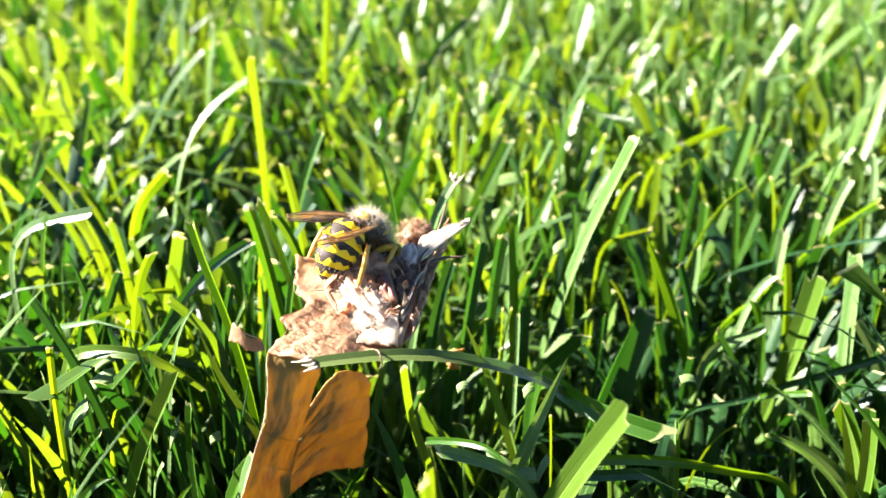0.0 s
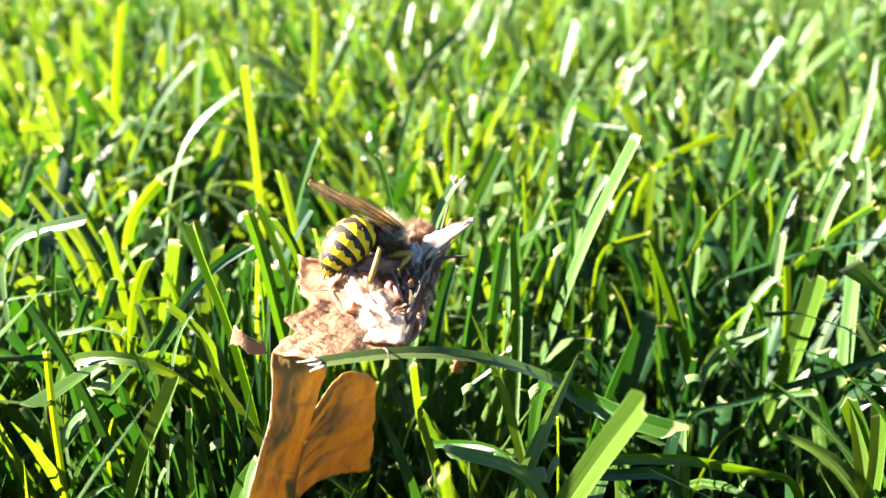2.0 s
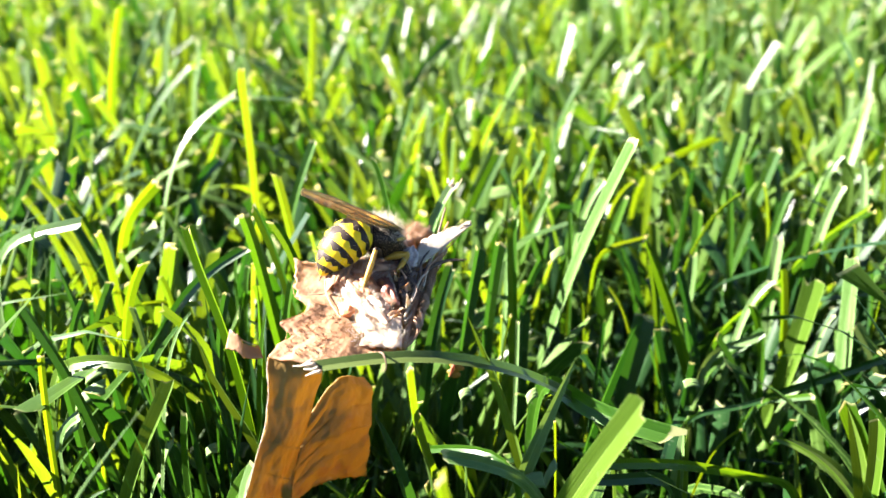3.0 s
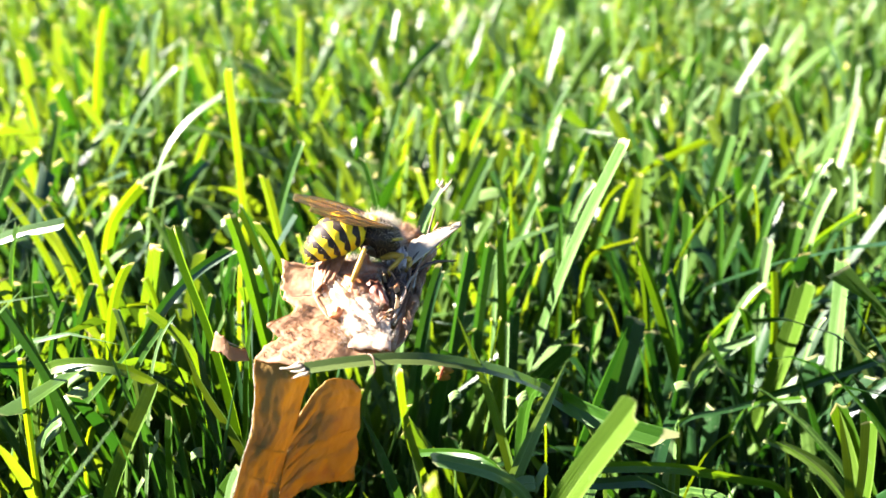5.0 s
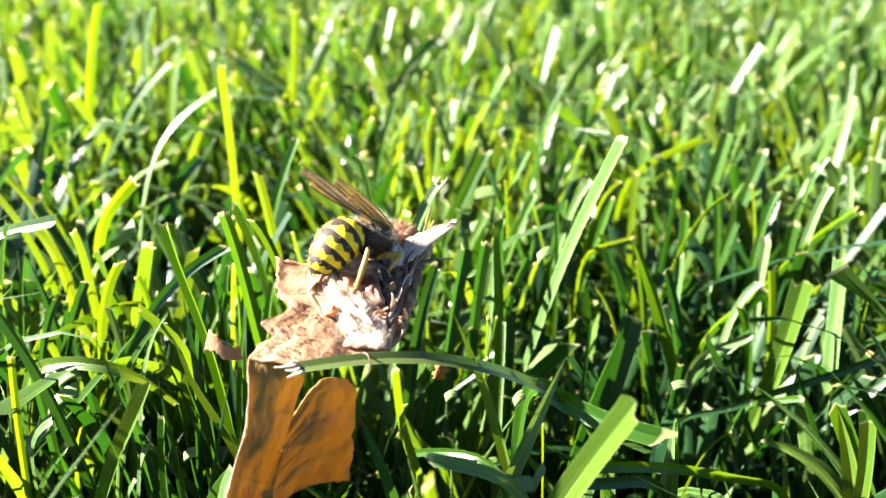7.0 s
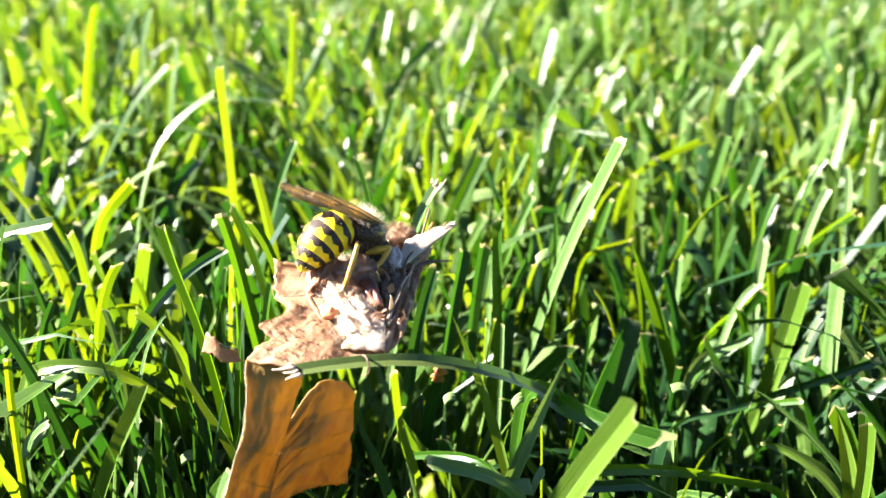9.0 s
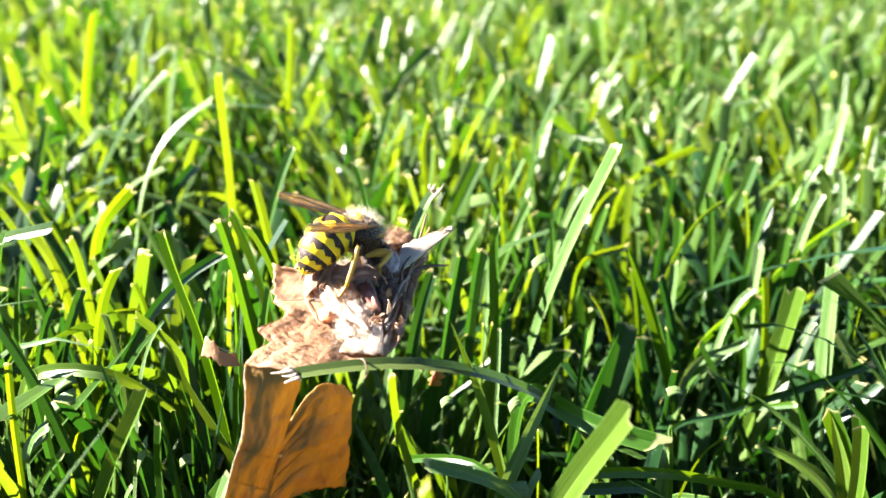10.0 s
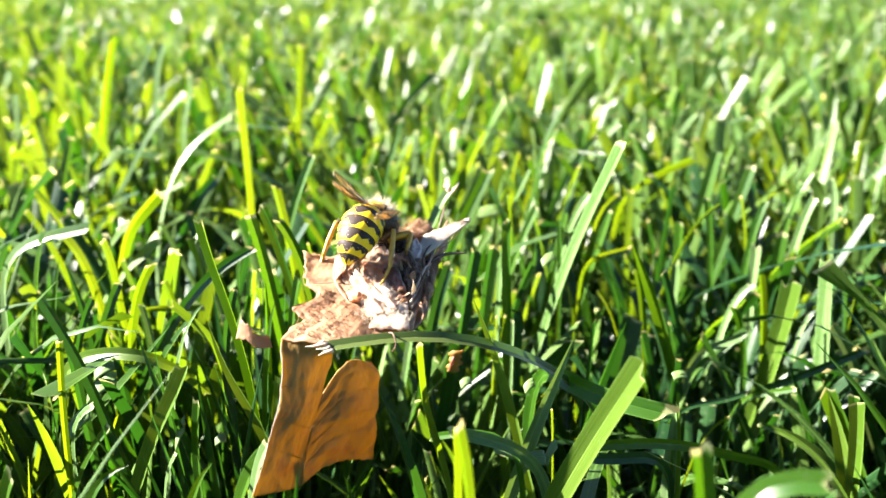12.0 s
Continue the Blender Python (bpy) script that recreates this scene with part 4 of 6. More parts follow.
    blade(clump, 1.9, 1, 0.3, 'p', (-74.5, 119.1, 0.0), (-68.2, 119.1, 52.2), (-67.4, 119.1, 58.3), (-65.3, 119.1, 63.4))
    clump = tuft(49.0, 179.4, "grass tuft with blades painted pale for sheen")
    blade(clump, 2.5, 1, 0.3, 'p', (49.0, 179.4, 3.8), (55.3, 179.4, 34.2), (57.4, 179.4, 40.8), (58.2, 179.4, 46.3))
    clump = tuft(14.1, 80.2, "grass tuft with blades painted darker for shade")
    blade(clump, 1.4, 1, 0.3, 'g', (18.3, 80.5, 0.0), (23.7, 80.5, 33.4), (26.9, 80.5, 42.1), (26.9, 80.5, 49.9))
    blade(clump, 1.3, 1, 0.3, 'd', (9.8, 79.8, 0.0), (23.4, 79.8, 38.1), (25.9, 79.8, 43.5), (29.7, 79.8, 47.9))
    clump = tuft(-18.0, 81.1, "mown green grass tuft in the lawn")
    blade(clump, 1.4, 1, 0.3, 'g', (-18.0, 81.1, 0.0), (-11.8, 81.1, 41.1), (-9.7, 81.1, 46.7), (-8.9, 81.1, 51.4))
    clump = tuft(-89.2, 103.1, "grass tuft with blades painted yellow as if backlit")
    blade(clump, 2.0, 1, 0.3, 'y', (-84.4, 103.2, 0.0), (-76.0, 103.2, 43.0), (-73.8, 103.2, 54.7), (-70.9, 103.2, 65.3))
    blade(clump, 1.7, 1, 0.3, 'g', (-94.0, 103.0, 0.0), (-73.1, 103.0, 45.5), (-67.0, 103.0, 55.7), (-62.7, 103.0, 64.8))
    clump = tuft(-86.9, 75.1, "mown green grass tuft in the lawn")
    blade(clump, 1.9, 1, 0.3, 'g', (-86.9, 75.1, 3.4), (-60.9, 75.1, 42.0), (-56.0, 75.1, 50.3), (-48.6, 75.1, 57.5))
    clump = tuft(-38.1, 118.9, "grass tuft with blades painted yellow as if backlit")
    blade(clump, 1.7, 1, 0.3, 'y', (-38.1, 118.9, 0.0), (-35.0, 118.9, 39.8), (-33.9, 118.9, 51.8), (-32.9, 118.9, 62.8))
    clump = tuft(-12.8, 54.3, "mown green grass tuft in the lawn")
    blade(clump, 1.8, 1, 0.3, 'g', (-12.8, 54.3, 0.0), (0.6, 54.3, 33.5), (6.8, 54.3, 46.8))
    clump = tuft(19.8, 39.3, "grass tuft with blades painted yellow as if backlit")
    blade(clump, 1.7, 1, 0.3, 'g', (16.6, 44.3, 4.1), (22.3, 44.3, 31.5), (25.1, 44.3, 42.5))
    blade(clump, 0.6, 1, 0.25, 'y', (23.1, 34.3, 0.0), (34.0, 34.3, 39.8), (39.2, 34.3, 46.0))
    clump = tuft(52.3, 48.4, "mown green grass tuft in the lawn")
    blade(clump, 1.7, 1, 0.3, 'g', (50.8, 42.9, 0.0), (51.8, 42.9, 23.5), (52.6, 42.9, 38.9))
    blade(clump, 0.8, 1, 0.25, 'g', (53.7, 54.0, 0.0), (58.8, 54.0, 41.3), (61.2, 54.0, 46.0))
    clump = tuft(17.2, 17.7, "grass tuft with blades painted yellow as if backlit")
    blade(clump, 1.5, 1, 0.3, 'd', (15.8, 12.8, 0.0), (16.8, 12.8, 28.1), (17.3, 12.8, 36.8))
    blade(clump, 0.6, 1, 0.25, 'y', (18.6, 22.6, 0.0), (16.5, 22.6, 33.2), (15.5, 22.6, 38.0))
    clump = tuft(-154.0, 213.4, "mown green grass tuft in the lawn")
    blade(clump, 1.8, 1, 0.25, 'g', (-158.8, 212.0, 0.0), (-145.5, 212.0, 25.4), (-136.6, 212.0, 38.2), (-130.2, 212.0, 50.0))
    blade(clump, 1.5, 1, 0.25, 'g', (-149.1, 214.7, 0.0), (-111.0, 214.7, 31.7), (-100.3, 214.7, 39.4), (-90.9, 214.7, 46.0))
    clump = tuft(-137.6, 231.5, "mown green grass tuft in the lawn")
    blade(clump, 1.6, 1, 0.25, 'g', (-137.6, 231.5, 0.0), (-137.0, 231.5, 10.0), (-136.6, 231.5, 28.5), (-134.3, 231.5, 46.0))
    clump = tuft(-133.0, 214.7, "grass tuft with blades painted pale for sheen")
    blade(clump, 1.5, 1, 0.25, 'p', (-133.0, 214.7, 0.0), (-127.6, 214.7, 21.9), (-123.8, 214.7, 34.5), (-120.6, 214.7, 46.0))
    clump = tuft(-101.3, 151.6, "mown green grass tuft in the lawn")
    blade(clump, 1.4, 1, 0.25, 'g', (-101.3, 151.6, 0.0), (-105.0, 151.6, 29.1), (-104.7, 151.6, 38.0), (-107.6, 151.6, 46.0))
    clump = tuft(-119.0, 156.7, "grass tuft with blades painted yellow as if backlit")
    blade(clump, 1.2, 1, 0.25, 'y', (-119.0, 156.7, 0.0), (-113.1, 156.7, 27.1), (-111.4, 156.7, 37.1), (-108.3, 156.7, 46.0))
    clump = tuft(-93.0, 222.9, "grass tuft with blades painted yellow as if backlit")
    blade(clump, 1.6, 1, 0.25, 'y', (-97.6, 222.9, 0.0), (-105.4, 222.9, 36.3), (-108.8, 222.9, 41.6), (-109.1, 222.9, 46.0))
    blade(clump, 1.6, 1, 0.25, 'g', (-88.5, 222.9, 0.0), (-79.9, 222.9, 32.3), (-78.1, 222.9, 39.7), (-75.6, 222.9, 46.0))
    clump = tuft(-112.3, 354.4, "mown green grass tuft in the lawn")
    blade(clump, 2.2, 1, 0.25, 'g', (-112.3, 354.4, 0.0), (-110.3, 354.4, 17.0), (-107.3, 354.4, 32.0), (-106.2, 354.4, 46.0))
    clump = tuft(-57.5, 303.9, "grass tuft with blades painted pale for sheen")
    blade(clump, 2.6, 1, 0.25, 'p', (-57.5, 303.9, 0.0), (-54.6, 303.9, 16.9), (-52.6, 303.9, 33.9), (-48.0, 303.9, 50.0))
    clump = tuft(-56.2, 240.6, "grass tuft with blades painted pale for sheen")
    blade(clump, 1.9, 1, 0.25, 'p', (-56.2, 240.6, 0.0), (-43.3, 240.6, 29.5), (-39.0, 240.6, 38.3), (-34.8, 240.6, 46.0))
    clump = tuft(-31.5, 179.5, "mown green grass tuft in the lawn")
    blade(clump, 2.5, 1, 0.25, 'g', (-31.5, 179.5, -0.0), (-27.7, 179.5, 26.3), (-24.8, 179.5, 36.7), (-24.4, 179.5, 46.0))
    clump = tuft(-66.7, 156.7, "grass tuft with blades painted darker for shade")
    blade(clump, 1.2, 1, 0.25, 'd', (-66.7, 156.7, 0.0), (-55.0, 156.7, 25.5), (-50.5, 156.7, 36.2), (-44.0, 156.7, 46.0))
    clump = tuft(-2.4, 131.8, "grass tuft with blades painted yellow as if backlit")
    blade(clump, 0.9, 1, 0.25, 'y', (-5.5, 129.0, 0.0), (-13.8, 129.0, 37.7), (-15.4, 129.0, 42.3), (-17.7, 129.0, 46.0))
    blade(clump, 1.1, 1, 0.25, 'g', (3.0, 129.0, 2.0), (-5.5, 129.0, 33.4), (-5.9, 129.0, 40.2), (-9.5, 129.0, 46.0))
    blade(clump, 0.9, 1, 0.25, 'y', (-4.7, 137.5, 0.0), (-4.5, 137.5, 30.0), (-5.1, 137.5, 38.5), (-4.4, 137.5, 46.0))
    clump = tuft(-1.3, 222.9, "mown green grass tuft in the lawn")
    blade(clump, 1.6, 1, 0.25, 'g', (-1.3, 222.9, 0.0), (-1.8, 222.9, 18.2), (-1.7, 222.9, 32.6), (-2.8, 222.9, 46.0))
    clump = tuft(-15.5, 308.6, "grass tuft with blades painted yellow as if backlit")
    blade(clump, 1.5, 1, 0.25, 'y', (-15.5, 308.6, 0.0), (-17.6, 308.6, 32.5), (-19.7, 308.6, 39.7), (-18.6, 308.6, 46.0))
    clump = tuft(-10.2, 192.5, "grass tuft with blades painted pale for sheen")
    blade(clump, 2.4, 1, 0.25, 'p', (-10.2, 192.5, 0.0), (2.9, 192.5, 35.4), (5.7, 192.5, 41.2), (9.1, 192.5, 46.0))
    clump = tuft(16.8, 222.9, "grass tuft with blades painted yellow as if backlit")
    blade(clump, 2.1, 1, 0.25, 'y', (16.8, 222.9, 0.0), (16.7, 222.9, 9.9), (17.3, 222.9, 28.5), (15.9, 222.9, 46.0))
    clump = tuft(16.0, 338.0, "grass tuft with blades painted darker for shade")
    blade(clump, 2.5, 1, 0.25, 'd', (16.0, 338.0, 0.0), (14.0, 338.0, 27.5), (11.9, 338.0, 37.3), (12.4, 338.0, 46.0))
    clump = tuft(20.2, 167.6, "grass tuft with blades painted yellow as if backlit")
    blade(clump, 1.5, 1, 0.25, 'y', (20.2, 167.6, 0.0), (23.6, 167.6, 22.9), (25.6, 167.6, 35.0), (27.7, 167.6, 46.0))
    clump = tuft(30.6, 260.5, "grass tuft with blades painted pale for sheen")
    blade(clump, 2.6, 1, 0.25, 'p', (30.6, 260.5, 0.0), (39.7, 260.5, 26.3), (45.0, 260.5, 36.7), (47.7, 260.5, 46.0))
    clump = tuft(33.9, 162.1, "mown green grass tuft in the lawn")
    blade(clump, 1.3, 1, 0.25, 'g', (32.3, 167.6, 0.0), (43.5, 167.6, 39.6), (45.1, 167.6, 43.3), (48.7, 167.6, 46.0))
    blade(clump, 1.2, 1, 0.25, 'p', (35.5, 156.7, 0.0), (45.7, 156.7, 37.5), (48.4, 156.7, 42.2), (50.5, 156.7, 46.0))
    clump = tuft(49.1, 118.7, "mown green grass tuft in the lawn")
    blade(clump, 1.8, 1, 0.25, 'g', (51.0, 121.1, 3.5), (45.2, 121.1, 33.9), (45.5, 121.1, 40.4), (42.5, 121.1, 46.0))
    blade(clump, 0.7, 1, 0.25, 'g', (44.9, 113.8, 0.0), (45.7, 113.8, 35.6), (45.3, 113.8, 41.3), (46.1, 113.8, 46.0))
    blade(clump, 0.9, 1, 0.25, 'p', (51.3, 121.1, 0.0), (58.8, 121.1, 42.0), (61.9, 121.1, 44.5), (62.4, 121.1, 46.0))
    clump = tuft(70.8, 222.9, "grass tuft with blades painted yellow as if backlit")
    blade(clump, 2.1, 1, 0.25, 'y', (70.7, 222.9, 0.0), (72.6, 222.9, 28.4), (74.0, 222.9, 37.7), (74.0, 222.9, 46.0))
    blade(clump, 1.3, 1, 0.25, 'd', (70.9, 222.9, 0.0), (59.0, 222.9, 36.3), (54.6, 222.9, 41.6), (53.3, 222.9, 46.0))
    clump = tuft(90.0, 322.8, "grass tuft with blades painted pale for sheen")
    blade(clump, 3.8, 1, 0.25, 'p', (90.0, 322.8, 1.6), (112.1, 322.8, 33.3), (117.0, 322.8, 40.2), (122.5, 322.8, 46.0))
    clump = tuft(90.7, 271.4, "grass tuft with blades painted pale for sheen")
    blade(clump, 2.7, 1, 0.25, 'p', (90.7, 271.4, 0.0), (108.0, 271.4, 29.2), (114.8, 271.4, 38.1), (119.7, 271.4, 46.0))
    clump = tuft(61.3, 121.1, "mown green grass tuft in the lawn")
    blade(clump, 1.1, 1, 0.25, 'g', (61.3, 121.1, 0.0), (57.5, 121.1, 35.2), (55.4, 121.1, 41.1), (55.8, 121.1, 46.0))
    clump = tuft(56.3, 133.2, "grass tuft with blades painted pale for sheen")
    blade(clump, 0.9, 1, 0.25, 'p', (56.3, 133.2, 0.0), (61.0, 133.2, 40.4), (62.1, 133.2, 43.7), (63.2, 133.2, 46.0))
    clump = tuft(82.2, 137.5, "grass tuft with blades painted pale for sheen")
    blade(clump, 1.9, 1, 0.25, 'p', (82.2, 137.5, 0.0), (79.3, 137.5, 35.9), (77.7, 137.5, 41.5), (78.0, 137.5, 46.0))
    clump = tuft(60.7, 100.5, "mown green grass tuft in the lawn")
    blade(clump, 1.4, 1, 0.25, 'g', (60.7, 100.5, 0.0), (61.3, 100.5, 38.7), (61.8, 100.5, 42.9), (61.6, 100.5, 46.0))
    clump = tuft(174.8, 308.6, "grass tuft with blades painted pale for sheen")
    blade(clump, 3.3, 1, 0.25, 'p', (174.8, 308.6, 0.0), (176.0, 308.6, 23.7), (178.3, 308.6, 35.4), (177.3, 308.6, 46.0))
    clump = tuft(111.4, 146.7, "grass tuft with blades painted pale for sheen")
    blade(clump, 1.8, 1, 0.25, 'p', (111.4, 146.7, 0.0), (103.0, 146.7, 35.5), (100.3, 146.7, 41.3), (99.0, 146.7, 46.0))
    clump = tuft(121.8, 179.5, "mown green grass tuft in the lawn")
    blade(clump, 1.8, 1, 0.25, 'g', (121.8, 179.5, 0.0), (122.5, 179.5, 29.0), (123.4, 179.5, 38.0), (123.0, 179.5, 46.0))
    clump = tuft(95.1, 121.1, "mown green grass tuft in the lawn")
    blade(clump, 1.9, 1, 0.25, 'g', (95.1, 121.1, 0.0), (85.9, 121.1, 35.2), (82.1, 121.1, 41.1), (81.6, 121.1, 46.0))
    clump = tuft(99.6, 167.6, "grass tuft with blades painted darker for shade")
    blade(clump, 2.2, 1, 0.25, 'd', (99.6, 167.6, 0.0), (94.5, 167.6, 31.4), (92.7, 167.6, 39.2), (91.6, 167.6, 46.0))
    clump = tuft(-69.9, 77.5, "grass tuft with blades painted yellow as if backlit")
    blade(clump, 0.8, 1, 0.25, 'y', (-64.6, 76.3, 0.0), (-71.5, 76.3, 40.7), (-71.9, 76.3, 43.8), (-74.8, 76.3, 46.0))
    blade(clump, 0.8, 1, 0.25, 'y', (-75.2, 78.7, 0.0), (-63.5, 78.7, 40.6), (-61.7, 78.7, 43.8), (-58.0, 78.7, 46.0))
    clump = tuft(-56.8, 54.0, "grass tuft with blades painted darker for shade")
    blade(clump, 1.6, 1, 0.25, 'd', (-56.8, 54.0, 0.0), (-44.4, 54.0, 38.5), (-38.6, 54.0, 46.0))
    clump = tuft(17.3, 65.3, "mown green grass tuft in the lawn")
    blade(clump, 0.6, 1, 0.25, 'g', (17.3, 65.3, 0.0), (17.4, 65.3, 26.2), (15.9, 65.3, 36.6), (17.6, 65.3, 46.0))
    clump = tuft(15.7, 27.0, "mown green grass tuft in the lawn")
    blade(clump, 0.6, 1, 0.25, 'g', (15.7, 27.0, 0.0), (15.0, 27.0, 39.3), (14.6, 27.0, 46.0))
    clump = tuft(66.7, 50.5, "grass tuft with blades painted pale for sheen")
    blade(clump, 1.1, 1, 0.25, 'p', (66.7, 50.5, 0.0), (64.1, 50.5, 41.4), (62.8, 50.5, 46.0))
    clump = tuft(57.0, 32.9, "grass tuft with blades painted yellow as if backlit")
    blade(clump, 0.6, 1, 0.25, 'y', (57.0, 32.9, 0.0), (55.5, 32.9, 37.8), (54.7, 32.9, 42.0))
    clump = tuft(-28.8, 14.3, "mown green grass tuft in the lawn")
    blade(clump, 0.8, 1, 0.25, 'y', (-33.0, 14.9, 0.0), (-34.8, 14.9, 38.4), (-35.7, 14.9, 42.0))
    blade(clump, 0.6, 1, 0.25, 'g', (-35.3, 8.7, 0.0), (-36.3, 8.7, 35.3), (-36.8, 8.7, 40.0))
    blade(clump, 0.8, 1, 0.25, 'g', (-28.7, 17.1, 0.0), (-27.4, 17.1, 39.6), (-26.8, 17.1, 44.0))
    blade(clump, 0.8, 1, 0.25, 'g', (-26.8, 13.5, 0.0), (-25.3, 13.5, 39.7), (-24.6, 13.5, 44.0))
    blade(clump, 0.5, 1, 0.25, 'g', (-25.0, 14.9, 0.0), (-24.1, 14.9, 37.6), (-23.8, 14.9, 42.0))
    blade(clump, 1.0, 1, 0.25, 'g', (-23.9, 16.7, 0.0), (-28.0, 16.7, 37.6), (-29.9, 16.7, 42.0))
    clump = tuft(32.1, 18.1, "grass tuft with blades painted pale for sheen")
    blade(clump, 0.9, 1, 0.25, 'p', (31.8, 22.6, 0.0), (37.6, 22.6, 34.0), (40.4, 22.6, 38.0))
    blade(clump, 0.7, 1, 0.2, 'g', (34.4, 13.4, 0.0), (35.5, 12.3, 24.5), (38.1, 9.6, 28.3), (40.4, 6.4, 30.8))
    blade(clump, 1.1, 1, 0.2, 'p', (30.1, 18.4, 0.0), (31.5, 18.1, 28.7), (34.9, 17.3, 31.1), (37.8, 17.2, 32.9))
    clump = tuft(64.1, 17.7, "grass tuft with blades painted pale for sheen")
    blade(clump, 1.4, 1, 0.25, 'p', (64.1, 17.7, 0.0), (54.3, 17.7, 26.0), (49.7, 17.7, 34.0))
    clump = tuft(-32.8, 0.3, "grass tuft with blades painted darker for shade")
    blade(clump, 0.7, 1, 0.3, 'p', (-33.0, 2.9, 0.0), (-34.0, 2.9, 37.4), (-34.4, 2.9, 43.6))
    blade(clump, 0.9, 0, 0.3, 'd', (-33.9, 0.4, 0.0), (-36.3, 0.4, 33.4), (-37.4, 0.4, 41.3))
    blade(clump, 0.8, 1, 0.3, 'd', (-28.8, 2.0, 0.0), (-25.5, 2.0, 37.9), (-23.9, 2.0, 45.6))
    blade(clump, 0.7, 0, 0.3, 'p', (-35.3, -4.3, 0.0), (-28.7, -4.3, 40.7), (-25.6, -4.3, 46.4))
    clump = tuft(-10.6, 15.1, "grass tuft with blades painted pale for sheen")
    blade(clump, 1.1, 2, 0.3, 'p', (-10.6, 15.1, 0.0), (-3.7, 15.1, 46.2), (-0.4, 15.1, 53.5))
    clump = tuft(14.6, -40.5, "mown green grass tuft in the lawn")
    blade(clump, 1.3, 1, 0.3, 'g', (15.1, -40.0, 0.0), (13.7, -40.0, 47.2), (13.0, -40.0, 51.2))
    blade(clump, 1.4, 1, 0.2, 'g', (14.0, -41.1, 0.0), (14.9, -40.9, 48.2), (17.2, -40.6, 49.5), (19.7, -42.0, 50.2))
    clump = tuft(-41.3, -21.4, "mown green grass tuft in the lawn")
    blade(clump, 1.2, 0, 0.3, 'g', (-41.3, -20.6, 0.0), (-32.5, -20.6, 34.8), (-28.3, -20.6, 38.4))
    blade(clump, 1.4, 1, 0.3, 'g', (-41.3, -22.2, 0.0), (-38.8, -22.2, 35.4), (-37.6, -22.2, 38.4))

    clump = tuft(21.5, -7.0, "grass tuft with blades painted pale for sheen")
    blade(clump, 1.5, 0, 0.3, 'p', (21.6, -8.0, 0.0), (21.2, -9.0, 22.0), (21.0, -10.0, 38.2))
    blade(clump, 1.2, 1, 0.2, 'p', (11.0, -14.0, 0.0), (9.4, -15.5, 22.0), (7.2, -16.6, 35.2), (4.0, -17.0, 38.0), (-1.2, -16.6, 38.9))
    clump = tuft(43.0, -3.0, "young yellow-green grass shoot with split tips")
    blade(clump, 1.5, 0, 0.4, 'w', (43.4, -3.5, 0.0), (43.4, -3.6, 18.0), (42.0, -2.8, 28.0), (40.0, -2.0, 34.6))
    blade(clump, 1.5, 1, 0.4, 'w', (43.4, -4.0, 0.0), (43.3, -4.0, 20.0), (42.1, -4.0, 34.6))
    blade(clump, 1.4, 0, 0.2, 'p', (48.0, 0.0, 0.0), (46.0, 0.0, 16.0), (42.5, -0.6, 24.0), (38.0, -1.0, 28.4), (35.0, -1.0, 30.2))
    clump = tuft(21.0, 15.0, "grass tuft with blades painted darker for shade")
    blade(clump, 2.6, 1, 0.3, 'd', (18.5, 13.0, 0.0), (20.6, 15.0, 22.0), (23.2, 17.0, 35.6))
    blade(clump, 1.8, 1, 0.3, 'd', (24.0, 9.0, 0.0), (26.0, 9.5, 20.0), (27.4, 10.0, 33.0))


near_blades()


# ---------------------------------------------------------------- withered leaf
def ragged(v, seed, amount):
    return amount * noise.fractal(Vector((v * 5.0, seed, 0.3)), 0.7, 2.2, 4)


